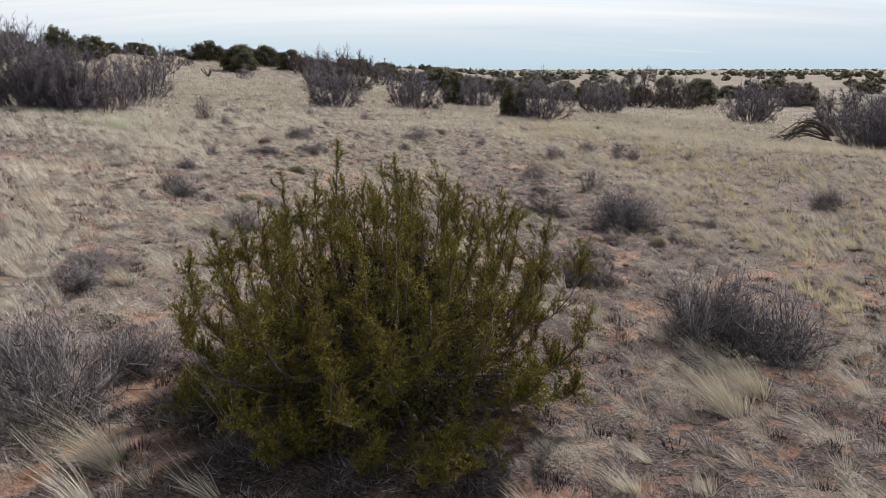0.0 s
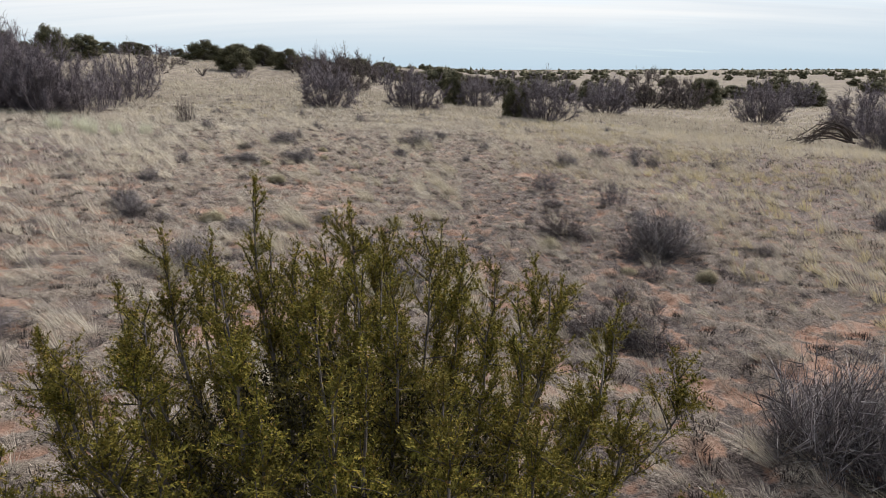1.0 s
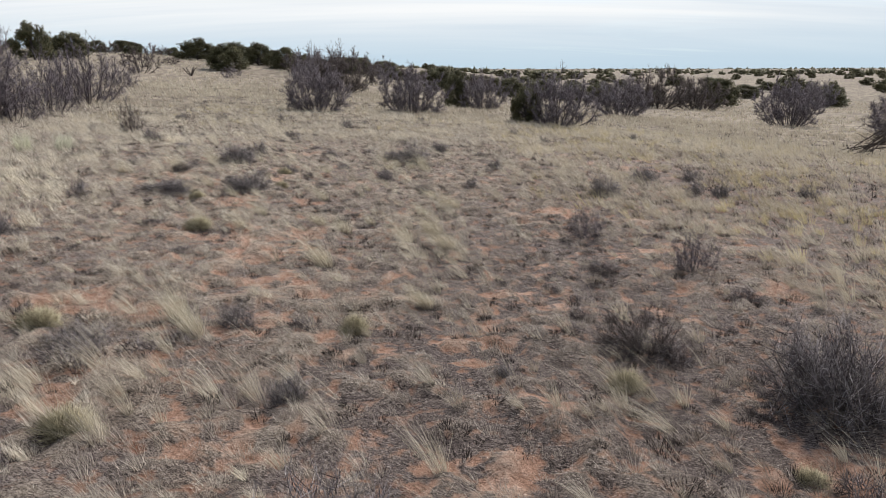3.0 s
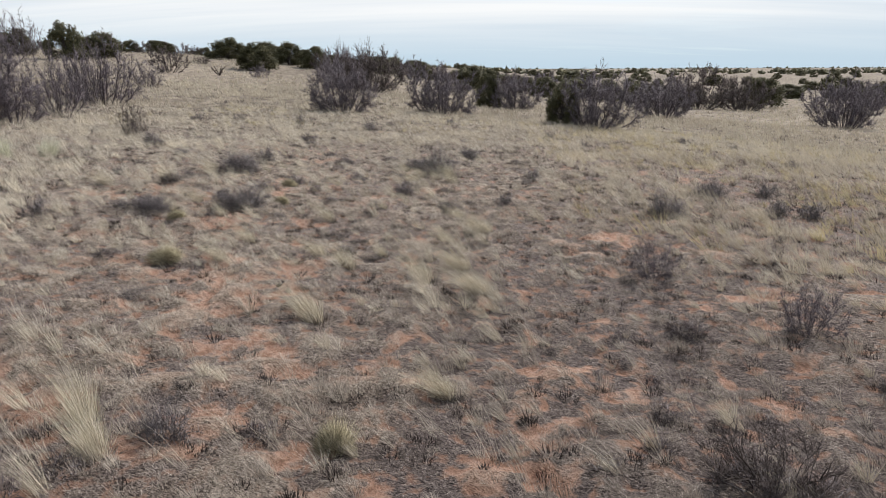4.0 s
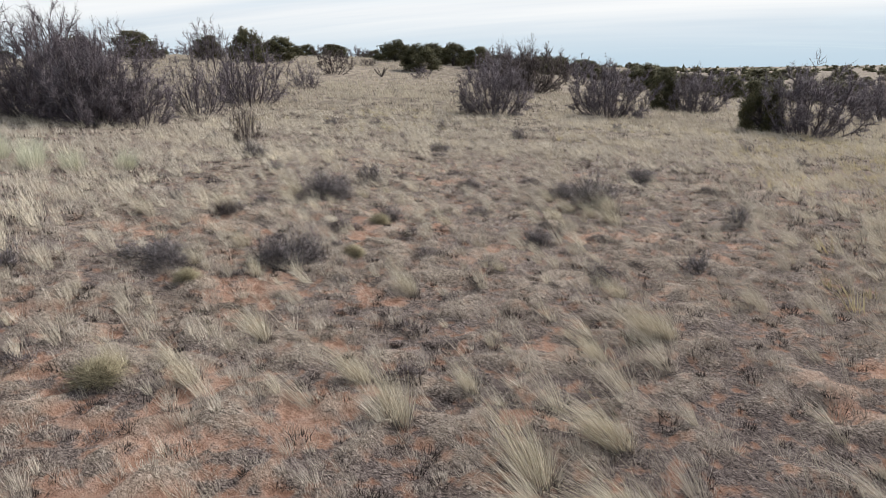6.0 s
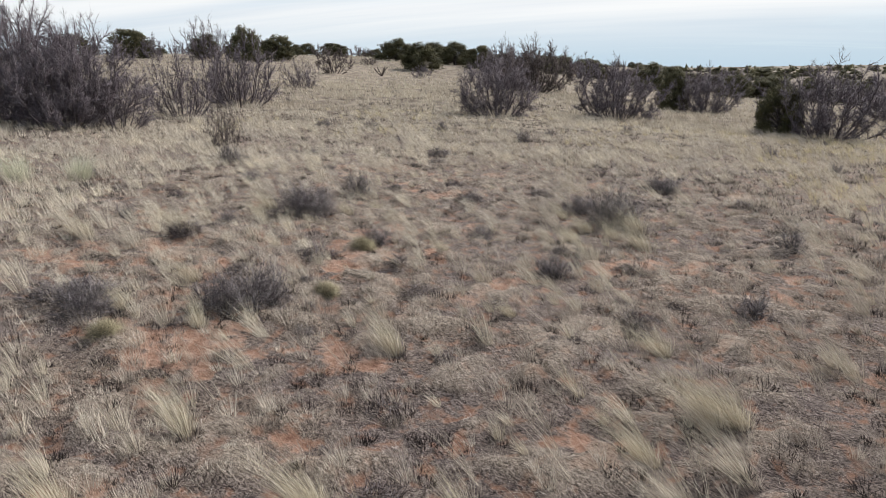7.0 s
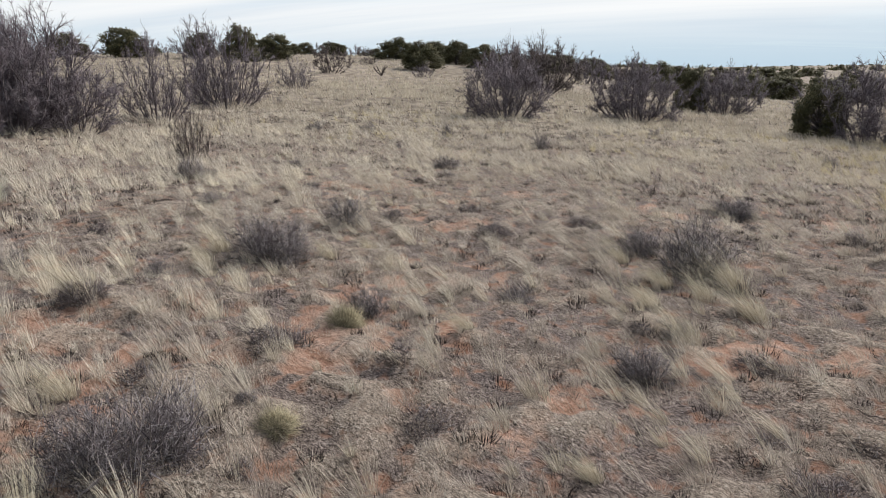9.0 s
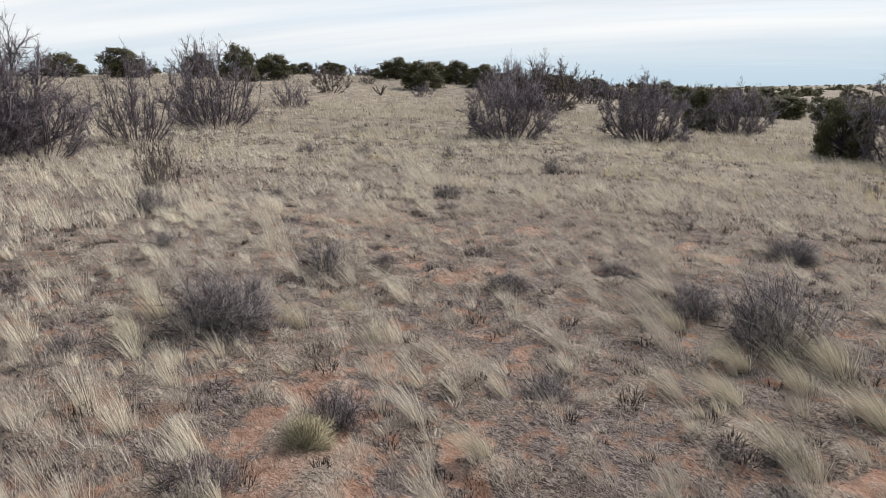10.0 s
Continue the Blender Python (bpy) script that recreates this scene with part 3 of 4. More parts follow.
def far_juniper(seed, sprays, size, bosses):
    """A round juniper some way off, about 5 m across and 4 m high: trunk, limbs and a lumpy crown of small sprays that reaches the ground."""
    rng = np.random.default_rng(seed)
    root = root_of("juniper_tree")
    part("trunk", [path_rods(bent_path((0, 0, -0.1), (0.1, 0, 1), 1.9, 5, 0.15, 0.1, rng), 0.17, 0.08)], BARK_DARK, root)
    limb_bits, crown = [], []
    turn = rng.uniform(0, 6.3)
    for k in range(bosses):
        az, up = 2.39996 * k + rng.uniform(-0.3, 0.3), ((k + rng.uniform(0, 1)) / bosses * 7) % 1.0
        girth = np.interp(up, [0, 0.25, 0.6, 0.85, 1.0], [0.80, 1.0, 0.88, 0.55, 0.15]) * (1 + 0.14 * math.sin(2 * az + turn))
        rad = girth * (0.45 + 0.55 * math.sqrt(rng.uniform(0, 1)))
        c = np.array([math.cos(az) * 1.75 * rad, math.sin(az) * 1.75 * rad, 0.30 + 3.0 * up * rng.uniform(0.88, 1.08)])
        r = rng.uniform(0.42, 0.80)
        limb_bits.append(path_rods(np.array([(0, 0, 0.4 + 1.0 * up), c]), 0.05, 0.015))
        o = unit(rng.normal(0, 1, (sprays, 3)))
        p = c + o * r * rng.uniform(0.30, 0.95, (sprays, 1)) * (1, 1, 0.85)
        p[:, 2] = np.maximum(p[:, 2], 0.02)
        w = unit(o + rng.normal(0, 0.4, (sprays, 3)) + (0, 0, 0.6))
        crown.append(spikes(p, p + w * rng.uniform(0.6, 1.4, (sprays, 1)) * size, size * 0.30))
    part("limb_work", limb_bits, BARK_DARK, root, kind="stuff")
    part("crown", crown, JUNIPER_FAR, root, "dense dark olive-green scaly foliage", "stuff")
    return root


def sage_shrub(seed, dense=1.0, thin=1.0):
    """A dry grey half-shrub, about 1 m across and 0.6 m high: woody stems, fine twigs and a few shrivelled leaves."""
    rng = np.random.default_rng(seed)
    root = root_of("grey_shrub")
    wood, fine, leaf = [], [], []
    for k in range(int(86 * dense)):
        az, tilt = rng.uniform(0, 2 * np.pi), math.radians(78 * math.sqrt(rng.uniform(0.01, 1)))
        w = np.array([math.cos(az) * math.sin(tilt), math.sin(az) * math.sin(tilt), math.cos(tilt)])
        reach = 0.42 * rng.uniform(0.55, 1.0)
        foot = (math.cos(az) * rng.uniform(0, 0.09), math.sin(az) * rng.uniform(0, 0.09), -0.03)
        stem = bent_path(foot, w, reach * 0.9, 4, 0.45, 0.08, rng)
        stem[:, 2] = np.maximum(stem[:, 2], -0.02)
        wood.append(path_rods(stem, 0.0045 * thin, 0.0012 * thin))
        n = 16
        base = np.array([along(stem, u)[0] for u in rng.uniform(0.25, 1, n)])
        tw = unit(unit(stem[-1] - stem[0]) * 0.8 + rng.normal(0, 0.95, (n, 3)) + (0, 0, 0.35))
        tip = base + tw * rng.uniform(0.05, 0.17, (n, 1))
        fine.append(spikes(base, tip, 0.0021 * thin))
        m = 12
        pick = rng.integers(0, n, m)
        lp = base[pick] + (tip[pick] - base[pick]) * rng.uniform(0.2, 1, (m, 1))
        lw = unit(rng.normal(0, 1, (m, 3)) + (0, 0, 0.6))
        leaf.append(blades(lp, lw, rng.uniform(0.02, 0.055, m) * thin, 0.0052 * thin, np.zeros((m, 3)), rng, 1))
    part("woody_base", wood, BARK_GREY, root, "dark woody lower stems", "stuff")
    part("twig_mass", fine, SAGE_TWIG, root, kind="stuff")
    part("dry_foliage", leaf, SAGE_LEAF, root, "small shrivelled grey leaves", "stuff")
    return root


def cushion(seed):
    """A low domed cushion plant of fine upright stems, about 0.5 m across and 0.3 m high."""
    rng = np.random.default_rng(seed)
    root = root_of("cushion_plant")
    n = 3000
    d = unit(rng.normal(0, 1, (n, 3)) * (1, 1, 0.8))
    d[:, 2] = np.abs(d[:, 2])
    az = np.arctan2(d[:, 1], d[:, 0])
    lump = (1 + 0.12 * np.sin(4 * az + 5 * d[:, 2] + seed) + 0.10 * np.sin(7 * az - 6 * d[:, 2]))[:, None]
    foot = np.concatenate([rng.normal(0, 0.045, (n, 2)), np.full((n, 1), -0.02)], 1)
    tip = foot + unit(d + rng.normal(0, 0.15, (n, 3))) * (0.24, 0.24, 0.27) * lump * rng.uniform(0.65, 1.0, (n, 1))
    part("stem_cushion", [spikes(foot + (tip - foot) * rng.uniform(0.5, 0.8, (n, 1)), tip + rng.normal(0, 0.02, (n, 3)), 0.0027)], MOUND_LEAF, root, kind="stuff")
    part("dead_base", [spikes(foot[:200], foot[:200] + d[:200] * 0.15, 0.004)], TWIG_BROWN, root, "dead brown stems at the base", "stuff")
    return root


LEAN_WAY = np.array([-0.80, 0.25, 0.0])


def tuft_blades(centre, n, radius, height, spread, lean, width, rng, joints=2):
    """Blades of one bunch of grass, springing from a tight crown and leaning with the wind."""
    az = rng.uniform(0, 2 * np.pi, n)
    rr = radius * np.sqrt(rng.uniform(0, 1, n))
    p = centre + np.stack([np.cos(az) * rr, np.sin(az) * rr, np.full(n, -0.02)], 1)
    o = np.stack([np.cos(az), np.sin(az), np.zeros(n)], 1)
    tilt = np.abs(rng.normal(0, spread, n))[:, None]
    d = unit(o * tilt + LEAN_WAY * lean * rng.uniform(0.3, 1.3, (n, 1)) + (0, 0, 1))
    droop = (LEAN_WAY * lean + o * tilt * 0.6) * rng.uniform(0.1, 0.6, (n, 1)) - np.array([0, 0, 1]) * (0.10 + 0.25 * tilt)
    return blades(p, d, height * rng.uniform(0.45, 1.05, n), width, droop, rng, joints)


def bunch_grass(seed, tall=0.6, count=340, stalks=130, lean=0.64):
    """A bunch of straw-coloured grass with pale seed stalks bent by the wind."""
    rng = np.random.default_rng(seed)
    root = root_of("bunch_grass")
    o = np.zeros(3)
    part("blade_bunch", [tuft_blades(o, count, 0.09, tall * 0.72, 0.38, lean * 1.1, 0.0033, rng)], STRAW, root, kind="stuff")
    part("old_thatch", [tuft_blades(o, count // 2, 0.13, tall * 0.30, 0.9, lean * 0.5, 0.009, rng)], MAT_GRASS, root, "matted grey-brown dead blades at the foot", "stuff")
    part("seed_spray", [tuft_blades(o, stalks, 0.08, tall * 1.45, 0.19, lean * 1.8, 0.0026, rng)], SEED_STALK, root, "pale wispy seed stalks", "stuff")
    return root


def pale_bunch(seed):
    """A dense, whitish-green bunch of long fine blades."""
    rng = np.random.default_rng(seed)
    root = root_of("bunch_grass")
    o = np.zeros(3)
    part("blade_bunch", [tuft_blades(o, 620, 0.17, 0.62, 0.42, 0.30, 0.0042, rng)], PALE_BLADE, root, kind="stuff")
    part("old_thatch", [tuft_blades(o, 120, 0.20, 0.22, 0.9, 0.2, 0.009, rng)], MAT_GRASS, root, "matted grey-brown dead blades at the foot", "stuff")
    return root


def dead_twig_bush(seed):
    """A dead, dark, crooked shrublet, about 0.8 m across and 0.6 m high."""
    rng = np.random.default_rng(seed)
    root = root_of("dead_shrub")
    fine = []
    for k in range(9):
        az = 2 * np.pi * k / 9 + rng.uniform(-0.3, 0.3)
        stem = bent_path((0, 0, -0.03), unit(np.array([math.cos(az), math.sin(az), rng.uniform(0.5, 1.6)])), rng.uniform(0.4, 0.65), 5, 0.3, 0.06, rng)
        bits = [path_rods(stem, 0.013, 0.004)]
        for _ in range(7):
            p, d = along(stem, rng.uniform(0.3, 1))
            sec = bent_path(p, unit(d + rng.normal(0, 0.7, 3)), rng.uniform(0.1, 0.26), 3, 0.3, 0.05, rng)
            bits.append(path_rods(sec, 0.0055, 0.0025))
            base = np.array([along(sec, u)[0] for u in rng.uniform(0.2, 1, 4)])
            fine.append(spikes(base, base + unit(rng.normal(0, 1, (4, 3)) + (0, 0, 0.5)) * rng.uniform(0.05, 0.13, (4, 1)), 0.0025))
        part("stem", bits, DEAD_WOOD, root)
    part("twig_mass", fine, TWIG_BROWN, root, kind="stuff")
    return root


def low_shrublet(seed, count=300, fine=0.0034):
    """A low dark mat of dead twigs, about 0.45 m across and 0.2 m high."""
    rng = np.random.default_rng(seed)
    root = root_of("low_shrublet")
    n = count
    az, r = rng.uniform(0, 2 * np.pi, n), np.sqrt(rng.uniform(0, 1, n))
    lump = 1 + 0.25 * np.sin(3 * az + seed) + 0.15 * np.sin(7 * az + 2 * seed)
    p = np.stack([0.18 * lump * r * np.cos(az), 0.18 * lump * r * np.sin(az), rng.uniform(-0.02, 0.13, n) * (1.1 - 0.7 * r)], 1)
    w = unit(np.stack([np.cos(az) * r, np.sin(az) * r, rng.uniform(0.2, 1.0, n)], 1) + rng.normal(0, 0.75, (n, 3)))
    q = p + w * rng.uniform(0.04, 0.11, (n, 1))
    q[:, 2] = np.maximum(q[:, 2], 0.0)
    k = int(n * 0.55)
    part("twig_mass", [spikes(p[:k], q[:k], fine * 1.2)], TWIG_BROWN, root, kind="stuff")
    part("dry_foliage", [spikes(p[k:], q[k:], fine)], SAGE_TWIG, root, "greyish dry side shoots", "stuff")
    return root


MADE = {}


def girth_and_height(ob):
    """Width and height of a plant's main mass, leaving out its few longest tips."""
    co = []
    for child in ob.children:
        v = np.empty(len(child.data.vertices) * 3, np.float32)
        child.data.vertices.foreach_get("co", v)
        co.append(v.reshape(-1, 3))
    co = np.concatenate(co)
    return 2 * float(np.percentile(np.hypot(co[:, 0], co[:, 1]), 95)), float(np.percentile(co[:, 2], 99.3))


def stand(kind, maker, seeds, x, y, width, height, label, category, group, sink=0.03, turn=None, base=None):
    """Puts a plant of the given width and height on the ground; plants of one seed share their meshes."""
    rng = random.Random(f"{kind} {x} {y}")
    seed = seeds[rng.randrange(len(seeds))]
    m = pose(x, y, settle(x, y, sink), 0, 0, rng.uniform(0, 360) if turn is None else turn)
    if (kind, seed) not in MADE:
        ob = maker(seed)
        ob.matrix_basis = m
        MADE[kind, seed] = ob, base or girth_and_height(ob)
    else:
        ob = copy_thing(MADE[kind, seed][0], m)
    base_w, base_h = MADE[kind, seed][1]
    ob.scale = (width / base_w, width / base_w, height / base_h)
    return tagged(ob, label, category, group)


def mesquite(x, y, width, height, brown=False, loose=False):
    far = math.hypot(x, y) > 100
    wood, fine = (BARK_DARK, TWIG_BROWN) if brown else (BUSH_BARK, TWIG_GREY)
    kind, make, seeds = "bush", (lambda s: bare_bush(s, wood, fine)), (11, 12, 13)
    if loose:
        kind, make, seeds = "loose", (lambda s: bare_bush(s, wood, fine, 18, (7, 7, 8), 0.0080, open_crown=1.0)), (17, 18)
    elif far and width > 8:
        kind, make, seeds = "large_far", (lambda s: bare_bush(s, wood, fine, 22, (6, 7, 8), 0.0125)), (24, 25)
    elif far:
        kind, make, seeds = "far", (lambda s: bare_bush(s, wood, fine, 13, (5, 6, 6), 0.023)), (21, 22, 23)
    elif width > 4.9 and y < 50:
        kind, make, seeds = "wide", (lambda s: bare_bush(s, wood, fine, 36, (8, 9, 10), 0.0060)), (15, 16)
    if width < 2:
        label = "small leafless dark brown shrub with crooked twigs" if brown else "small leafless grey shrub with thin upright twigs"
        return stand("small" + ("_brown" if brown else ""), lambda s: bare_bush(s, wood, fine, 20, (7, 7, 8), 0.0070, open_crown=0.5, stout=0.6), (19, 20), x, y, width, height, label, "shrub", "small bare shrubs", 0.03)
    label = "leafless dark brown thorn bush standing in dry grass" if brown else "leafless grey many-stemmed thorn bush standing in dry grass"
    return stand(kind + ("_brown" if brown else ""), make, seeds, x, y, width, height, label, "bush", "bare thorn bushes", 0.08)


def juniper_afar(x, y, width, height):
    far = math.hypot(x, y)
    if far > 230:
        return stand("small_juniper", lambda s: far_juniper(s, 34, 0.42, 24), (61, 62, 63), x, y, width, height, "dark green juniper on the distant plain", "juniper", "far junipers", 0.15)
    if far > 95:
        return stand("juniper", lambda s: far_juniper(s, 95, 0.20, 46), (51, 52, 53, 54), x, y, width, height, "rounded dark olive-green juniper on the grassy slope", "juniper", "junipers", 0.15)
    return stand("near_juniper", lambda s: far_juniper(s, 230, 0.12, 52), (55, 56), x, y, width, height, "dark olive-green juniper growing among bare thorn bushes", "juniper", "junipers", 0.15)


def sage(x, y, width, height):
    size = "huge" if width > 1.4 else "big" if width > 0.9 else "small"
    dense, thin, seeds = {"huge": (2.6, 0.62, (78, 79)), "big": (1.6, 0.9, (71, 72, 73)), "small": (1.0, 1.0, (74, 75, 76))}[size]
    label = "small dry grey shrub among dry grass" if size == "small" else "large silvery grey leafless shrub among dry grass"
    return stand("sage_" + size, lambda s: sage_shrub(s, dense, thin), seeds, x, y, width * 1.12, height * 1.15, label, "shrub", "grey shrubs", base=(0.84, 0.47))


def mound(x, y, width, height):
    return stand("cushion", cushion, (81, 82, 83), x, y, width, height, "low olive-tan domed cushion plant on red soil", "shrub", "cushion plants", base=(0.5, 0.3))


def twig(x, y, width, height):
    return stand("dead_shrub", dead_twig_bush, (85, 86), x, y, width, height, "dead dark crooked shrub with bare twigs", "shrub", "dead shrubs", base=(0.95, 0.66))


def low_mat(x, y, width, height):
    wide = width > 0.5
    make = (lambda n: low_shrublet(n, 850, 0.0019)) if wide else low_shrublet
    return stand("wide_mat" if wide else "low_mat", make, (305, 306) if wide else (301, 302, 303, 304), x, y, width, height, "low dark mat of dead twigs on litter", "shrub", "low dark shrublets", base=(0.45, 0.2))


def tuft(x, y, tall=0.6):
    return stand("bunch_grass", lambda s: bunch_grass(s), (91, 92, 93, 94, 95), x, y, tall, tall, "straw-coloured bunch of grass with windblown seed stalks", "grass tuft", "tall grass bunches", 0.02, base=(0.6, 0.6), turn=random.Random(f"{x}{y}").uniform(-25, 25))


# the large juniper that the camera passes over
def big_juniper(x, y):
    rng = np.random.default_rng(7)
    root = root_of("juniper_tree")
    root.matrix_basis = pose(x, y, settle(x, y, 0.05))
    trunk = bent_path((0, 0, -0.1), (0.05, 0, 1), 0.9, 5, 0.12, 0.1, rng)
    part("trunk", [path_rods(trunk, 0.10, 0.055)], BARK_GREY, root, "short grey shredding trunk")
    # inner leaves fill the crown, their dark colour standing in for its shade
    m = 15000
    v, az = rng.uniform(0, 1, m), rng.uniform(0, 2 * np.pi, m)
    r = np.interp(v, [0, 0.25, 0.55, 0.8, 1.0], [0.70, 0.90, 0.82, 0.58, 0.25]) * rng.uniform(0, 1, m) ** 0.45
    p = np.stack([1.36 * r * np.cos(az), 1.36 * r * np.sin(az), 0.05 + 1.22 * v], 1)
    part("inner_foliage", [blades(p, unit(rng.normal(0, 1, (m, 3)) + (0, 0, 0.6)), rng.uniform(0.025, 0.055, m), 0.015, np.zeros((m, 3)), rng, 1)], JUNIPER_INNER, root, "dead brown-green foliage inside the crown, coloured dark for its shade", "stuff")
    # leaders rise from the trunk, bow outwards and end in upright spires: an inner dome, then a skirt of low ones
    domed = 58
    ends = []
    for k in range(domed):
        az, out = 2.39996 * k, math.sqrt((k + 0.5) / domed)
        wide = 1.58 * (1 + 0.10 * math.sin(2 * az + 0.6) + 0.06 * math.sin(5 * az + 1.0)) * out
        ends.append((math.cos(az) * wide, math.sin(az) * wide, (1.80 - 0.60 * out ** 3.4 + 0.10 * math.sin(az + 0.4) * out) * rng.uniform(0.86, 1.03)))
    for k in range(34):
        az, wide = 2 * np.pi * k / 34 + rng.uniform(-0.1, 0.1), rng.uniform(1.40, 1.74)
        ends.append((math.cos(az) * wide, math.sin(az) * wide, rng.uniform(0.14, 0.95)))
    ends += [(-0.45, 0.50, 2.04), (0.12, 0.2, 1.92), (0.50, 0.1, 1.86), (-0.95, 0.5, 1.78)]
    for end in ends:
        tip = np.array(end)
        start = along(trunk, float(np.clip(tip[2] * 0.35, 0.05, 0.95)))[0]
        s = np.linspace(0, 1, 9)[:, None]
        knee = np.array([tip[0] * 1.04, tip[1] * 1.04, start[2] * 0.6 + (tip[2] - start[2]) * 0.14])
        main = start * (1 - s) ** 2 + 2 * knee * s * (1 - s) + tip * s * s + rng.normal(0, 0.022, (9, 3)) * np.sin(s * np.pi)
        main[:, 2] = np.maximum(main[:, 2], 0.05)
        limb = part("limb", [path_rods(main, rng.uniform(0.016, 0.030), 0.004)], BARK_GREY, root)
        each = 30
        at = np.sort(1 - (0.70 if tip[2] > 0.7 else 0.82) * rng.uniform(0, 1, each) ** 1.15)
        at[-1] = 1.0
        foot, way = zip(*[along(main, min(float(a), 0.999)) for a in at])
        foot, way = np.array(foot), np.array(way)
        way = unit(way + rng.normal(0, 1.05, (each, 3)) * (1.15 - 0.40 * at[:, None]) + np.array([0, 0, 0.42]))
        reach = rng.uniform(0.16, 0.36, each) * (1.25 - 0.68 * at)
        twigs = grow(foot, way, reach, 3, 0.10, 0.10, rng)
        part("branchwork", [tubes(twigs, 0.0045, 0.0015)], BARK_DARK, limb, kind="stuff")
        base, axis = side_shoots(twigs, 18, 0.05, 0.85, 0.30, rng)
        shoots = len(base)
        length = rng.uniform(0.04, 0.095, (shoots, 1))
        t = 10
        f = np.linspace(0.02, 1, t)[None, :, None]
        start = base[:, None] + axis[:, None] * length[:, None] * f
        a, b = side_axes(axis)
        turn = rng.uniform(0, 2 * np.pi, (shoots, t, 1))
        w = unit(axis[:, None] * 0.9 + (a[:, None] * np.cos(turn) + b[:, None] * np.sin(turn)) * rng.uniform(0.6, 1.7, (shoots, t, 1)))
        ll = rng.uniform(0.014, 0.026, (shoots, t, 1)) * (1.2 - 0.5 * f)
        part("foliage", [blades(start.reshape(-1, 3), w.reshape(-1, 3), ll.reshape(-1), 0.0096, np.zeros((shoots * t, 3)), rng, 1)], JUNIPER_LEAF, limb, "olive-green scaly sprays with yellowish tips", "stuff")
    return tagged(root, "broad bushy olive-green juniper with many upright sprays", "juniper")


big_juniper(-0.60, 5.36)

# leafless thorn bushes, ridge side first
mesquite(-22.0, 37.6, 5.4, 3.6)
mesquite(-24.2, 37.0, 5.4, 4.3)
mesquite(-19.9, 37.6, 3.0, 2.0, loose=True)
mesquite(-21.0, 36.2, 3.6, 2.9)
mesquite(-21.7, 43.3, 3.2, 3.2, loose=True)
mesquite(-23.9, 51.0, 5.0, 4.0, loose=True)
mesquite(-25.6, 52.4, 4.0, 3.0, loose=True)
mesquite(-31.6, 71.0, 3.4, 2.5, loose=True)
mesquite(-10.0, 56.4, 5.0, 3.3)
mesquite(-3.3, 60.6, 5.2, 3.4)
mesquite(2.6, 75.5, 4.8, 3.4)
juniper_afar(0.2, 76.5, 2.9, 3.2)
mesquite(7.4, 55.8, 6.0, 3.7)
juniper_afar(5.3, 57.0, 2.6, 2.6)
mesquite(-14.6, 92.0, 8.5, 5.3, True)
mesquite(-18.4, 96.0, 6.2, 4.9)
mesquite(-16.2, 98.0, 2.8, 5.6, loose=True)
mesquite(-19.6, 101.0, 2.6, 5.8, loose=True)
mesquite(19.0, 84.0, 6.6, 4.4)
mesquite(35.3, 125.0, 10.8, 6.8, True)
mesquite(46.3, 140.0, 7.1, 4.9)
mesquite(42.5, 124.0, 8.6, 5.4, True)
juniper_afar(53.8, 145.0, 7.2, 5.6)
juniper_afar(88.0, 212.0, 9.0, 4.1)
mesquite(37.2, 82.0, 6.6, 4.9)
mesquite(52.0, 116.0, 7.6, 5.2)
mesquite(76.0, 149.0, 8.4, 5.4)
juniper_afar(82.0, 155.0, 5.8, 5.2)
mesquite(39.0, 64.0, 8.7, 4.5)
mesquite(29.3, 44.2, 6.0, 3.9)
mesquite(34.0, 47.5, 6.2, 4.1)
juniper_afar(101.0, 208.0, 8.8, 5.6)
juniper_afar(80.0, 153.0, 7.6, 3.9)
mesquite(15.6, 205.0, 9.5, 5.9)
juniper_afar(46.0, 385.0, 13.0, 5.8)
mesquite(-77.0, 117.0, 8.0, 6.6, loose=True)
juniper_afar(-78.5, 119.0, 5.5, 4.2)
juniper_afar(-67.2, 114.6, 5.6, 5.6)
juniper_afar(-66.8, 124.0, 6.6, 4.3)
juniper_afar(-90.0, 114.0, 7.0, 4.8)
juniper_afar(-101.0, 112.0, 7.5, 4.0)
mesquite(-84.5, 113.0, 4.5, 4.0)
mesquite(-44.6, 102.2, 5.4, 3.9, True)
mesquite(-51.2, 128.6, 3.1, 1.5, True)
juniper_afar(-39.6, 124.2, 7.4, 4.4)
mesquite(-33.4, 107.2, 2.8, 2.0)
juniper_afar(-55.4, 152.0, 8.2, 4.4)
juniper_afar(-43.2, 155.0, 7.0, 4.6)
juniper_afar(-35.2, 146.0, 6.6, 4.4)
mesquite(-30.5, 137.0, 6.5, 4.4, True)
juniper_afar(-38.2, 283.0, 7.5, 6.6)
mesquite(-12.9, 128.1, 5.4, 4.8)
mesquite(13.0, 150.0, 7.0, 4.5)
juniper_afar(22.0, 176.0, 8.0, 4.5)
mesquite(5.0, 140.0, 6.0, 4.4, True)
juniper_afar(-3.0, 130.0, 6.0, 4.2)
juniper_afar(10.0, 131.0, 5.0, 3.6)
mesquite(-6.5, 108.0, 5.5, 4.0, True)
juniper_afar(33.0, 160.0, 7.0, 4.2)
mesquite(27.0, 118.0, 6.0, 3.8)

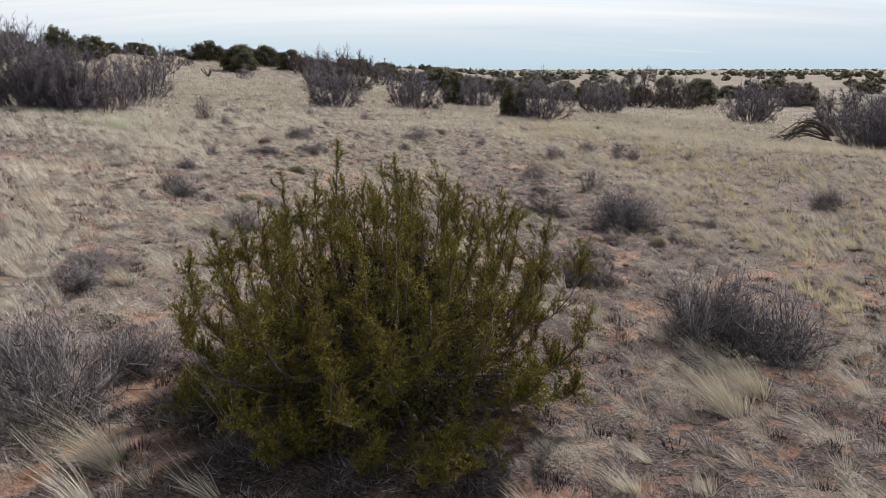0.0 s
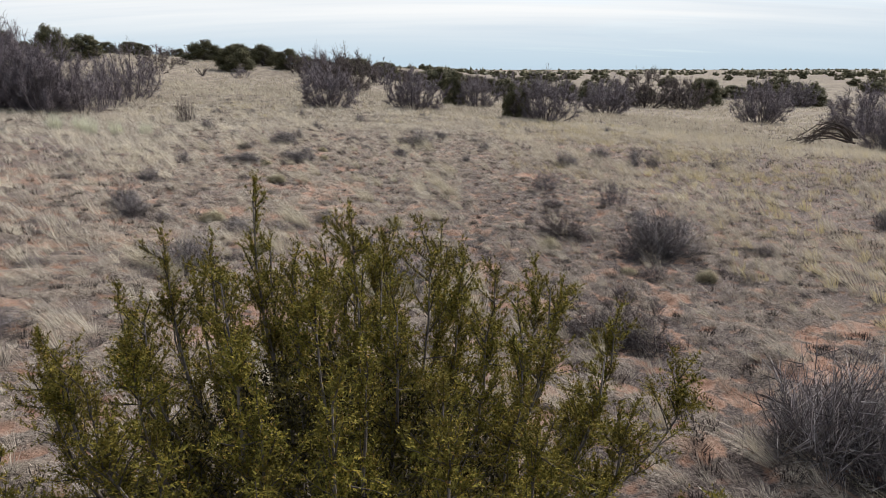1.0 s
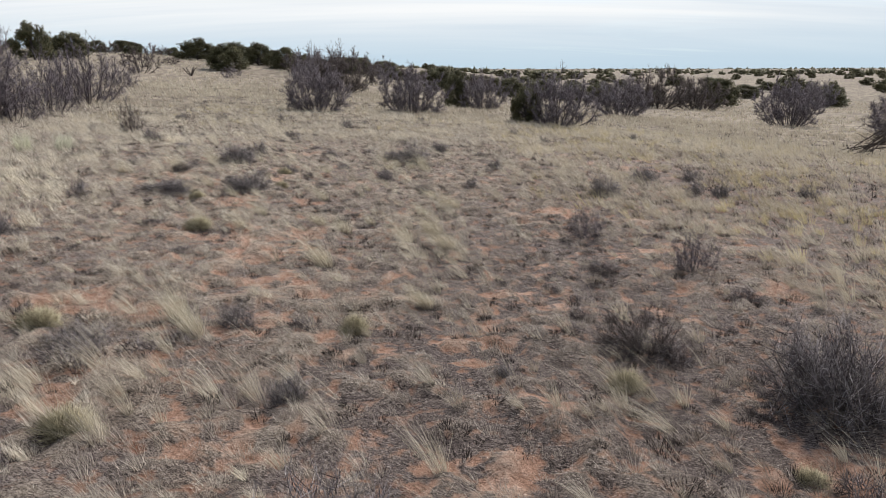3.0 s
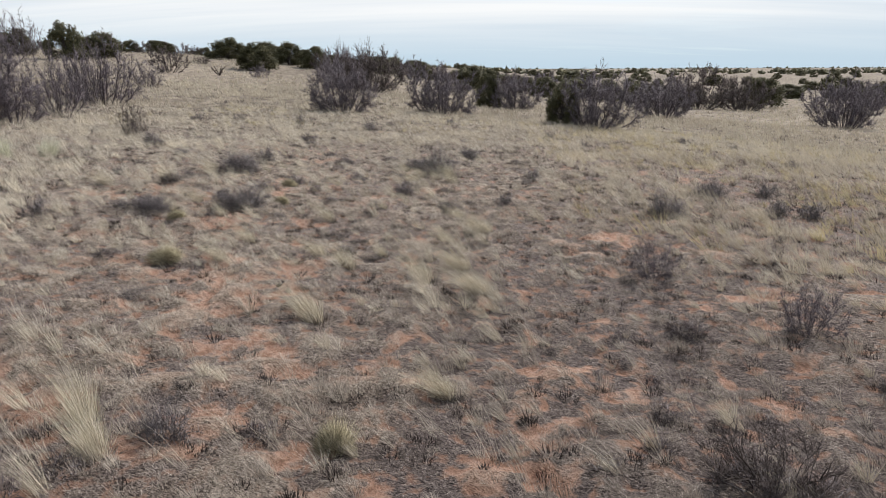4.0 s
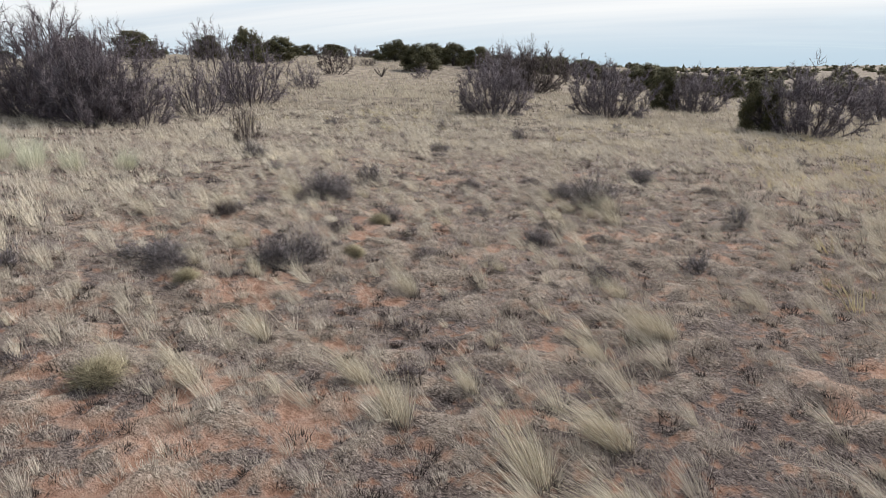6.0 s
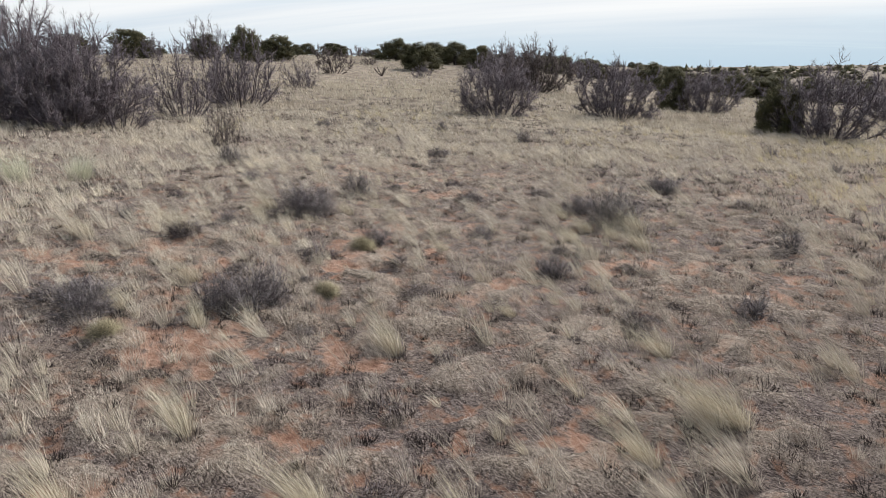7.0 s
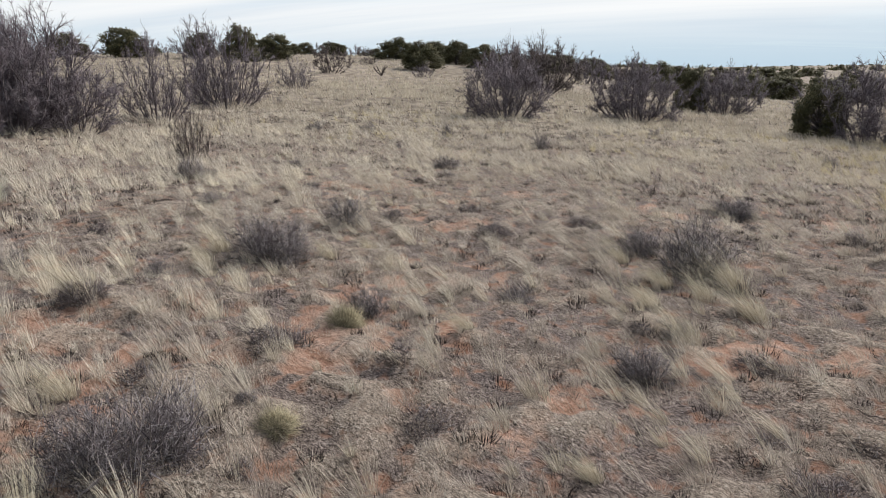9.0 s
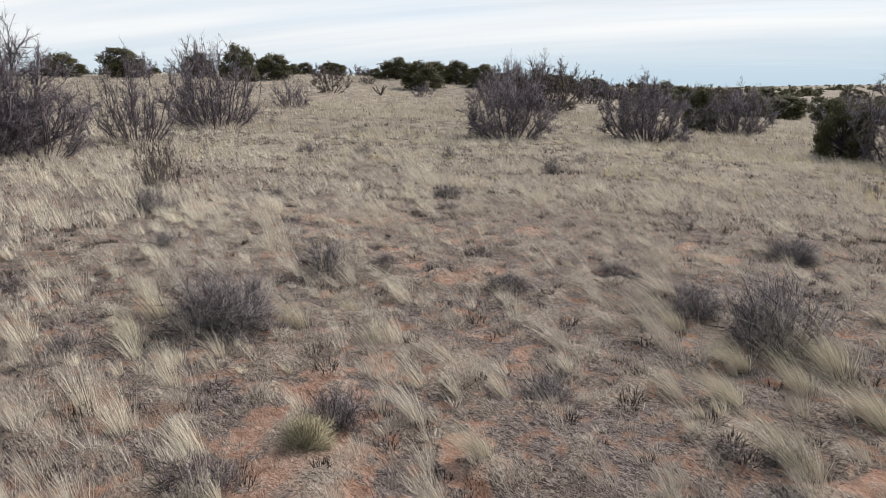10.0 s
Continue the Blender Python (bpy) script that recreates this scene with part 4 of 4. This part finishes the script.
# grey shrubs, cushion plants and dead shrubs near the open strip
sage(-2.95, 5.5, 0.95, 0.55)
sage(-3.75, 5.2, 1.25, 0.80)
sage(-4.7, 7.6, 0.9, 0.42)
sage(-5.03, 8.73, 1.13, 0.40)
sage(2.95, 7.05, 1.35, 1.22)
sage(3.65, 6.8, 1.40, 1.05)
sage(3.4, 7.5, 1.0, 0.9)
low_mat(1.75, 9.7, 1.0, 0.42)
low_mat(2.3, 9.4, 0.8, 0.36)
low_mat(1.3, 10.1, 0.5, 0.25)
# mats added round the juniper's foot to darken the ground as its shade does
low_mat(-2.1, 4.7, 1.0, 0.4)
low_mat(-1.5, 4.1, 0.9, 0.3)
low_mat(-0.7, 3.85, 0.8, 0.25)
low_mat(0.1, 4.0, 0.7, 0.25)
low_mat(-2.3, 5.6, 0.8, 0.35)
sage(3.86, 14.2, 1.75, 1.28)
sage(2.01, 9.67, 0.74, 0.45)
twig(2.0, 9.75, 1.1, 0.5)
mesquite(1.95, 9.75, 1.3, 0.58, True, loose=True)
sage(9.47, 16.14, 0.98, 0.87)
sage(-6.98, 15.92, 0.84, 0.73)
sage(-0.78, 11.75, 1.40, 0.85)
sage(-1.55, 13.95, 0.56, 0.43)
sage(-4.23, 15.06, 1.03, 0.35)
sage(0.58, 14.65, 0.29, 0.21)
sage(-4.15, 11.95, 1.3, 0.75)
mesquite(4.10, 18.90, 0.80, 0.66, loose=True)
sage(-2.60, 15.75, 0.62, 0.45)
sage(-11.2, 32.3, 0.80, 0.75)
sage(-9.30, 30.40, 0.60, 0.35)
sage(-3.05, 4.45, 1.15, 0.95)
sage(-6.45, 15.2, 0.9, 0.75)
sage(-2.15, 30.45, 0.75, 0.55)
sage(-6.4, 23.1, 0.65, 0.38)
sage(-7.78, 18.86, 0.75, 0.52)
sage(-5.30, 23.92, 0.80, 0.57)
sage(-6.98, 23.44, 1.28, 0.28)
sage(4.07, 25.41, 1.04, 0.69)
sage(5.62, 27.48, 1.06, 0.67)
mesquite(2.72, 21.05, 0.85, 0.62, loose=True)
sage(-1.36, 30.66, 0.87, 0.60)
sage(-5.09, 24.17, 1.16, 0.71)
sage(-6.61, 23.31, 0.86, 0.43)
sage(-0.79, 25.05, 0.46, 0.30)
sage(-4.17, 23.76, 0.32, 0.18)
sage(0.15, 27.47, 0.36, 0.20)
sage(-6.7, 28.24, 1.45, 0.8)
sage(-4.79, 27.04, 0.68, 0.46)
sage(-3.37, 27.96, 0.58, 0.42)
sage(-1.37, 29.84, 1.25, 1.00)
sage(-2.07, 30.93, 0.65, 0.34)
sage(-0.51, 33.97, 1.14, 0.48)
sage(-7.60, 27.21, 0.45, 0.30)
sage(-1.64, 27.59, 0.42, 0.33)
sage(-1.98, 26.63, 0.67, 0.47)
sage(-6.64, 25.62, 0.24, 0.15)
sage(-4.80, 24.94, 0.26, 0.16)
mound(-3.19, 13.07, 0.47, 0.35)
mound(-4.92, 15.43, 0.55, 0.34)
mound(-1.20, 15.83, 0.40, 0.36)
mound(1.87, 14.54, 0.43, 0.30)
mound(2.99, 12.97, 0.32, 0.19)
mound(4.12, 12.49, 0.37, 0.29)
mound(-4.92, 20.43, 0.54, 0.26)
mound(-5.85, 22.79, 0.37, 0.21)
mound(-4.43, 24.76, 0.34, 0.21)
mound(-4.84, 26.66, 0.44, 0.31)
twig(2.31, 15.55, 1.0, 0.60)
mesquite(2.25, 15.5, 1.0, 0.58, True, loose=True)
low_mat(2.2, 15.55, 0.95, 0.34)
low_mat(2.6, 15.4, 0.7, 0.3)
low_mat(1.55, 16.1, 0.35, 0.2)
low_mat(1.0, 15.7, 0.45, 0.22)
low_mat(-4.0, 14.5, 0.9, 0.3)
low_mat(-3.4, 14.7, 0.5, 0.25)
low_mat(-1.9, 15.9, 0.42, 0.22)
low_mat(-5.2, 25.9, 0.6, 0.3)
low_mat(-4.0, 26.0, 0.35, 0.2)
low_mat(2.55, 11.4, 0.6, 0.35)
low_mat(3.3, 12.6, 0.7, 0.35)
mesquite(-13.2, 34.8, 1.1, 1.35, True, loose=True)
twig(-2.11, 35.23, 0.70, 0.48)

# tall bunches of grass
for x, y, size in ((-13.9, 27.5, 0.95), (-13.1, 27.9, 0.85), (-14.7, 28.2, 1.0), (-12.4, 28.7, 0.8), (-15.6, 28.0, 0.95)):
    stand("pale_bunch", pale_bunch, (97, 98), x, y, size, size, "dense whitish-green bunch of long fine grass", "grass tuft", "pale grass bunches", 0.02, base=(0.8, 0.6))
tuft(-0.85, 20.46, 0.69)
tuft(-2.68, 21.34, 0.51)
tuft(-1.68, 21.53, 0.37)
tuft(0.00, 19.98, 0.72)
tuft(-4.13, 20.70, 0.47)
tuft(-2.11, 20.83, 0.59)
tuft(-4.82, 20.59, 0.39)
tuft(-2.08, 18.65, 0.72)
tuft(-0.09, 23.41, 0.58)
tuft(-1.0, 11.15, 0.75)
tuft(-0.62, 11.3, 0.62)
tuft(0.3, 10.4, 0.78)
tuft(-4.0, 11.45, 0.62)
tuft(-4.6, 12.0, 0.7)
tuft(-3.4, 15.9, 0.62)
tuft(-3.0, 15.4, 0.60)
tuft(-0.3, 16.9, 0.50)
tuft(-0.3, 21.1, 0.66)
tuft(-4.0, 21.7, 0.46)
tuft(-0.6, 22.7, 0.45)
tuft(-5.2, 23.4, 0.40)
tuft(-1.3, 28.9, 0.48)
tuft(-1.75, 29.2, 0.5)
tuft(-0.95, 29.3, 0.7)
tuft(-1.2, 29.6, 0.5)
tuft(-2.3, 30.0, 0.45)
tuft(-6.2, 24.6, 0.5)
tuft(-7.3, 28.1, 0.6)
tuft(-6.0, 28.6, 0.45)
tuft(-0.8, 28.4, 0.60)
tuft(-1.5, 27.5, 0.55)
tuft(0.45, 11.75, 0.6)
tuft(0.08, 23.44, 0.60)
tuft(-3.09, 23.69, 0.49)
tuft(-2.19, 25.05, 0.31)
tuft(-6.20, 23.45, 0.48)
tuft(-8.63, 25.29, 0.59)
tuft(-7.51, 26.05, 0.65)
tuft(-0.50, 24.71, 0.50)
tuft(2.60, 5.30, 0.72)
tuft(3.0, 5.7, 0.6)
tuft(-4.23, 7.94, 0.40)
tuft(-2.34, 3.92, 0.57)
tuft(-7.12, 27.52, 0.49)
tuft(-3.59, 26.85, 0.38)
tuft(-1.90, 28.43, 0.50)
tuft(-1.08, 30.25, 0.49)
tuft(-5.65, 29.14, 0.38)


def fallen_branches(x, y):
    """A heap of arching dead branches, about 5 m long."""
    rng = np.random.default_rng(17)
    root = root_of("fallen_branches")
    root.matrix_basis = pose(x, y, settle(x, y))
    for k in range(13):
        reach, rise = rng.uniform(2.4, 4.6), rng.uniform(0.5, 1.9)
        s = np.linspace(0, 1, 9)
        side = rng.normal(0, 0.5)
        pts = np.stack([2.3 - reach * s, side * s + rng.normal(0, 0.35) + rng.normal(0, 0.05, 9), rise * np.sin(np.pi * (0.12 + 0.80 * s)) * (1 - 0.25 * s) + rng.normal(0, 0.03, 9)], 1)
        branch = part("branch", [path_rods(pts, rng.uniform(0.05, 0.09), 0.02)], DEAD_WOOD, root)
        for _ in range(7):
            p, d = along(pts, rng.uniform(0.25, 0.98))
            sec = bent_path(p, unit(d + rng.normal(0, 0.55, 3)), rng.uniform(0.4, 1.1), 4, 0.2, -0.03, rng)
            part("side_branch", [path_rods(sec, 0.026, 0.01)], DEAD_WOOD, branch)
    tagged(root, "heap of arching dark dead branches lying in the grass", "branches")


def cane_cactus(x, y):
    """A dark forked cane cactus, about 1.3 m high."""
    rng = np.random.default_rng(19)
    root = root_of("cane_cactus")
    root.matrix_basis = pose(x, y, settle(x, y, 0.1))
    for k in range(6):
        az = k * 1.05 + rng.uniform(-0.3, 0.3)
        arm = bent_path((0, 0, 0), unit(np.array([math.cos(az) * 0.8, math.sin(az) * 0.5, 1.0])), rng.uniform(1.0, 1.7), 5, 0.16, 0.06, rng)
        p, d = along(arm, 0.6)
        fork = bent_path(p, unit(d + rng.normal(0, 0.6, 3)), 0.6, 3, 0.1, 0.1, rng)
        stem = part("arm", [path_rods(arm, 0.09, 0.06)], DEAD_WOOD, root)
        part("fork", [path_rods(fork, 0.06, 0.045)], DEAD_WOOD, stem)
    tagged(root, "dark forked cane cactus on the slope", "cactus")


fallen_branches(23.2, 44.6)
cane_cactus(-38.2, 104.2)


# ---- scattered plants of the far ground ----
def scatter_far():
    """Junipers over the plain and a belt of junipers and bushes along the ridge."""
    rng = random.Random(5)
    made = 0
    while made < 135:
        y = 230 + 620 * rng.uniform(0, 1) ** 1.5
        x = y * rng.uniform(-0.18, 0.85)
        if x < 20 and y < 260:
            continue
        w = rng.uniform(4.0, 8.0)
        juniper_afar(round(x, 1), round(y, 1), w, w * rng.uniform(0.55, 0.8))
        made += 1
    # the crest of the ridge: sparse on the high side, closing up as it falls
    for k in range(92):
        way, far = radians(-56 + 60 * ((k + rng.uniform(0, 1)) / 92) ** 0.80), rng.uniform(168, 204)
        x, y = far * math.sin(way), far * math.cos(way)
        w = rng.uniform(2.8, 5.4) if way < radians(-19) else rng.uniform(4.0, 8.0)
        if rng.uniform(0, 1) < 0.66:
            juniper_afar(round(x, 1), round(y, 1), w, w * rng.uniform(0.45, 0.66))
        else:
            mesquite(round(x, 1), round(y, 1), w, w * rng.uniform(0.45, 0.62), rng.uniform(0, 1) < 0.5)
    # lower bushes and junipers where the ridge runs out into the plain
    for k in range(30):
        way, far = radians(-10 + 28 * (k + rng.uniform(0, 1)) / 30), rng.uniform(135, 230)
        x, y = far * math.sin(way), far * math.cos(way)
        w = rng.uniform(4.0, 7.0)
        if rng.uniform(0, 1) < 0.6:
            juniper_afar(round(x, 1), round(y, 1), w, w * rng.uniform(0.5, 0.7))
        else:
            mesquite(round(x, 1), round(y, 1), w, w * rng.uniform(0.5, 0.65), rng.uniform(0, 1) < 0.5)


scatter_far()


def scatter_shrubs():
    """Small grey shrubs dotted over the meadow."""
    rng = random.Random(41)
    made = 0
    while made < 34:
        y = rng.uniform(20, 62)
        x = rng.uniform(-0.62, 0.45) * y - 2
        if abs(x + 0.1 * y) < 3 and y < 34:
            continue
        w = rng.uniform(0.5, 1.0)
        stand("sage_sparse", lambda s: sage_shrub(s, 0.4, 1.9), (68, 69), round(x, 1), round(y, 1), w, w * rng.uniform(0.5, 0.75), "small dry grey shrub in the straw meadow", "shrub", "grey shrubs", base=(0.84, 0.47))
        made += 1


scatter_shrubs()


def scatter_low():
    """Low dark shrublets between the grass clumps, in loose companies."""
    rng = random.Random(57)
    made = 0
    while made < 210:
        y = 4 + 32 * rng.uniform(0, 1)
        x = rng.uniform(-9, 7) - max(y - 15, 0) * 0.3
        if patchy(np.array([x]), np.array([y]), 2.4, 71)[0] < 0.5 or (abs(x + 0.66) < 2 and abs(y - 5.35) < 2):
            continue
        w = rng.uniform(0.16, 0.32) if made % 3 else rng.uniform(0.3, 0.6)
        low_mat(round(x, 2), round(y, 2), w, w * rng.uniform(0.35, 0.6))
        made += 1
    for _ in range(26):
        low_mat(round(rng.gauss(2.6, 1.5), 2), round(rng.uniform(12.2, 19), 2), rng.uniform(0.15, 0.34), rng.uniform(0.09, 0.18))


scatter_low()


def far_woods():
    """The dark thread of juniper woods near the skyline, too far to tell tree from tree."""
    rng = np.random.default_rng(29)
    n, k = 1100, 10
    y = 620 + 1900 * rng.uniform(0, 1, n) ** 1.4
    x = y * rng.uniform(-0.5, 1.0, n)
    c = np.stack([x, y, land(x, y)], 1)
    w = rng.uniform(4, 10, n)
    c, w = np.repeat(c, k, 0), np.repeat(w, k)[:, None]
    o = unit(rng.normal(0, 1, (n * k, 3)) * (1, 1, 0.6))
    o[:, 2] = np.abs(o[:, 2])
    p = c + o * w * 0.2
    me = soup("far_woods", [spikes(p, c + o * w * (0.6, 0.6, 0.75), w[:, 0] * 0.22)])
    me.materials.append(JUNIPER_FAR)
    tagged(new("far_woods", me), "thin dark line of juniper woods near the horizon", "woods", kind="stuff")


far_woods()


# ---- dry grass ----
WAY = np.array([(0.0, 1.0), (0.2, 15.0), (-2.6, 24.0), (-5.0, 31.0)])


def off_way(x, y):
    """Distance in plan from the open strip that runs through the grass."""
    p, best = np.stack([x, y], -1), None
    for a, b in zip(WAY[:-1], WAY[1:]):
        t = np.clip(((p - a) @ (b - a)) / ((b - a) @ (b - a)), 0, 1)[..., None]
        d = np.linalg.norm(p - (a + t * (b - a)), axis=-1)
        best = d if best is None else np.minimum(best, d)
    return best


def sprinkle(n, x0, x1, y0, y1, lo, hi, rng, keep=None):
    x, y = rng.uniform(x0, x1, n), rng.uniform(y0, y1, n)
    d = off_way(x, y)
    ok = (d >= lo) & (d < hi) & (y > 1.2)
    if keep is not None:
        ok &= rng.uniform(0, 1, n) < keep(x, y)
    return x[ok], y[ok]


def litter_mat(lo, hi, per_m2, long, width, seed, box):
    rng = np.random.default_rng(seed)
    x0, x1, y0, y1 = box
    n = int((x1 - x0) * (y1 - y0) * per_m2)
    x, y = sprinkle(n, x0, x1, y0, y1, lo, hi, rng, lambda x, y: np.clip((1.05 - 1.0 * bare(x, y)) * (0.35 + 1.1 * patchy(x, y, 0.7, 33)), 0.05, 1) * (1 - 0.7 * shade_duff(x, y)))
    n = len(x)
    p = np.stack([x, y, land(x, y) - 0.005], 1)
    az = rng.uniform(0, 2 * np.pi, n)
    d = unit(np.stack([np.cos(az), np.sin(az), rng.uniform(0.03, 0.35, n)], 1) + LEAN_WAY * 0.35)
    return blades(p, d, long * rng.uniform(0.4, 1.25, n), width, np.zeros((n, 3)), rng, 1)


def stuff(name, chunks, material, label):
    me = soup(name, chunks)
    me.materials.append(material)
    tagged(new(name, me), label, "grass", kind="stuff")


stuff("grass_litter", [litter_mat(0, 6, 260, 0.12, 0.0036, 101, (-12, 7, 1, 38)), litter_mat(6, 11, 45, 0.22, 0.009, 102, (-17, 12, 1, 43))], FALLEN, "loose pale dead straw lying on the ground")


def many_tufts(lo, hi, per_m2, count, tall, radius, width, seed, box, joints, lean=0.3, spread=0.45, thin=3.0, soil_shy=0.7, tones=(0, 1), patch_size=3.2, floor=0.12, shun=0.35, shade_stub=0.0, gap=0.30):
    rng = np.random.default_rng(seed)
    x0, x1, y0, y1 = box
    x, y = sprinkle(int((x1 - x0) * (y1 - y0) * per_m2), x0, x1, y0, y1, lo, hi, rng,
                    lambda x, y: np.clip(thin * (patchy(x, y, patch_size, 44) - gap) * (1.0 - soil_shy * bare(x, y)), floor, 1) * (1 - shun * drab(x, y)) * (1 - 0.93 * shade_duff(x, y)))
    z = land(x, y)
    n = len(x)
    size = tall * rng.uniform(0.5, 1.35, n)
    tone = np.clip(rng.uniform(tones[0], tones[1], n) * 0.7 + 0.3 * (tones[0] + (tones[1] - tones[0]) * np.clip(patchy(x, y, 5.0, 63) * 2 - 0.5, 0, 1)) - 0.22 * drab(x, y), 0, 1)
    c = np.repeat(np.stack([x, y, z], 1), count, 0)
    h = np.repeat(size, count)
    m = n * count
    az = rng.uniform(0, 2 * np.pi, m)
    rr = radius * np.sqrt(rng.uniform(0, 1, m)) * h / tall
    o = np.stack([np.cos(az), np.sin(az), np.zeros(m)], 1)
    p = c + o * rr[:, None] - (0, 0, 0.01)
    tilt = np.abs(rng.normal(0, spread, m))[:, None]
    gust = np.repeat(rng.uniform(0.3, 1.5, n), count)[:, None]
    d = unit(o * tilt + LEAN_WAY * lean * gust * rng.uniform(0.6, 1.3, (m, 1)) + (0, 0, 1))
    droop = (LEAN_WAY * lean * gust + o * tilt * 0.4) * rng.uniform(0.1, 0.6, (m, 1)) - np.array([0, 0, 1]) * (0.04 + 0.10 * tilt)
    v, f = blades(p, d, h * rng.uniform(0.4, 1.05, m), width, droop, rng, joints)
    tone = np.repeat(tone, count * (3 if joints == 1 else 5))
    if not shade_stub:
        return [(v, f, tone)]
    # dark blades round each tuft's foot put its base shade into the colour
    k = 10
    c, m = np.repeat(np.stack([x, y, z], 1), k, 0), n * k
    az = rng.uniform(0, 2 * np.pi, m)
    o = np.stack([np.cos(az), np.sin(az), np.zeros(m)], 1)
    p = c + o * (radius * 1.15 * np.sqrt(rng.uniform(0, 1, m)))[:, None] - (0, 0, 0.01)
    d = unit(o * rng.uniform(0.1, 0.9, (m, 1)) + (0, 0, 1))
    w, g = blades(p, d, shade_stub * rng.uniform(0.5, 1.2, m), max(width * 1.5, 0.006), np.zeros((m, 3)), rng, 1)
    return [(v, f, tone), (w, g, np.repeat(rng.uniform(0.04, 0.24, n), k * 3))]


stuff("short_grass", [c for row in (
    # near-black first row: dead brown clumps that also stand for shadow between tufts
    many_tufts(0, 8, 5.2, 64, 0.105, 0.080, 0.0072, 124, (-14, 9, 1, 40), 1, 0.10, 1.0, 6, 0.0, (0.0, 0.14), floor=0.45, shun=-0.2),
    many_tufts(0, 7, 2.2, 40, 0.22, 0.050, 0.0040, 125, (-13, 8, 1, 39), 1, 0.45, 0.45, 9, 0.2, (0.72, 0.99), floor=0.5, shade_stub=0.06),
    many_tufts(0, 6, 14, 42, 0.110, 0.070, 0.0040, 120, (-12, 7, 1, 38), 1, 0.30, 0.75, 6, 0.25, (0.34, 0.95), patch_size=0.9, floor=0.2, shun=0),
    many_tufts(0, 7, 7, 52, 0.18, 0.065, 0.0037, 121, (-13, 8, 1, 39), 1, 0.55, 0.55, 6, 0.3, (0.36, 0.95), patch_size=1.1, floor=0.2, shun=0.2, shade_stub=0.06),
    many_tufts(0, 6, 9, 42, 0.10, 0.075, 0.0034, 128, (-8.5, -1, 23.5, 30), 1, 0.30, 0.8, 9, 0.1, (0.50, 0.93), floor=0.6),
    many_tufts(6, 14, 15, 16, 0.22, 0.07, 0.011, 122, (-20, 15, 1, 46), 1, 0.45, 0.70, 5, 0.3, (0.35, 1), patch_size=1.3, floor=0.2, shun=0, shade_stub=0.09, gap=0.40),
    many_tufts(14, 28, 4.0, 10, 0.30, 0.12, 0.025, 123, (-34, 29, 3, 60), 1, 0.35, 0.55, 9, 0.3, (0.35, 1), floor=0.6, shun=0, shade_stub=0.08),
    many_tufts(7, 26, 1.2, 18, 0.17, 0.15, 0.018, 126, (-33, 28, 3, 58), 1, 0.20, 0.90, 9, 0.0, (0.0, 0.14), floor=0.5, shun=0),
    many_tufts(26, 60, 0.35, 8, 0.30, 0.22, 0.045, 127, (-66, 62, 10, 92), 1, 0.20, 0.70, 9, 0.0, (0.1, 0.3), floor=0.4, shun=0)) for c in row], CLUMP, "low grey-tan and brown clumps of dead grass with shade-dark blades at their feet")
stuff("dry_grass", [c for row in (
    many_tufts(0, 8, 3.0, 60, 0.30, 0.050, 0.0030, 111, (-14, 9, 1, 40), 2, 0.95, 0.38, 5, 0.4, (0.3, 1), patch_size=1.8, floor=0.15, gap=0.42),
    many_tufts(0, 9, 2.0, 74, 0.48, 0.060, 0.0028, 112, (-15, 10, 1, 42), 2, 1.15, 0.28, 5, 0.4, (0.4, 1), patch_size=2.0, floor=0.15, gap=0.42),
    many_tufts(0, 9, 3.2, 9, 0.66, 0.050, 0.0025, 116, (-15, 10, 1, 42), 2, 1.05, 0.16, 5, 0.3, (0.4, 1), patch_size=2.2, floor=0.2),
    many_tufts(6, 28, 8.0, 22, 0.46, 0.085, 0.0095, 113, (-34, 29, 3, 60), 1, 0.85, 0.32, 5, 0.4, (0.4, 1), patch_size=1.8, floor=0.1, gap=0.42),
    many_tufts(0, 14, 1.1, 46, 0.58, 0.075, 0.0048, 117, (-15, -7, 21, 34), 2, 0.90, 0.26, 5, 0.4, (0.4, 0.9), floor=0.25, gap=0.38),
    ) for c in row], MEADOW, "straw-coloured tufts of dry grass bent by the wind")
stuff("yellowish_grass", many_tufts(4, 14, 1.5, 34, 0.36, 0.090, 0.0070, 118, (5.5, 14, 6, 24), 2, 0.45, 0.34, 5, 0.4, (0.2, 1), floor=0.4)
      + many_tufts(3, 14, 2.6, 36, 0.34, 0.085, 0.0062, 130, (4.8, 11, 7.5, 14), 2, 0.45, 0.36, 5, 0.2, (0.3, 1), floor=0.5)
      + many_tufts(5, 30, 2.6, 18, 0.42, 0.095, 0.012, 119, (2, 30, 22, 56), 1, 0.60, 0.36, 5, 0.4, (0.1, 1), patch_size=3.0, floor=0.15, gap=0.38)
      + many_tufts(6, 30, 1.0, 18, 0.36, 0.095, 0.012, 129, (-20, 2, 40, 56), 1, 0.60, 0.36, 5, 0.4, (0.1, 1), patch_size=3.0, floor=0.1, gap=0.42), YELLOW_STRAW, "yellowish tufts of dry grass on the gentle slope")
stuff("far_dry_grass", many_tufts(24, 60, 2.5, 9, 0.52, 0.16, 0.038, 114, (-66, 62, 10, 92), 1, 0.4, 0.42, 6, tones=(0, 1), patch_size=6, floor=0.5)
      + many_tufts(58, 190, 0.40, 6, 0.6, 0.30, 0.10, 115, (-170, 150, 30, 215), 1, 0.3, 0.45, 6, tones=(0, 1), patch_size=14), STRAW_FAR, "pale straw grass covering the plain")
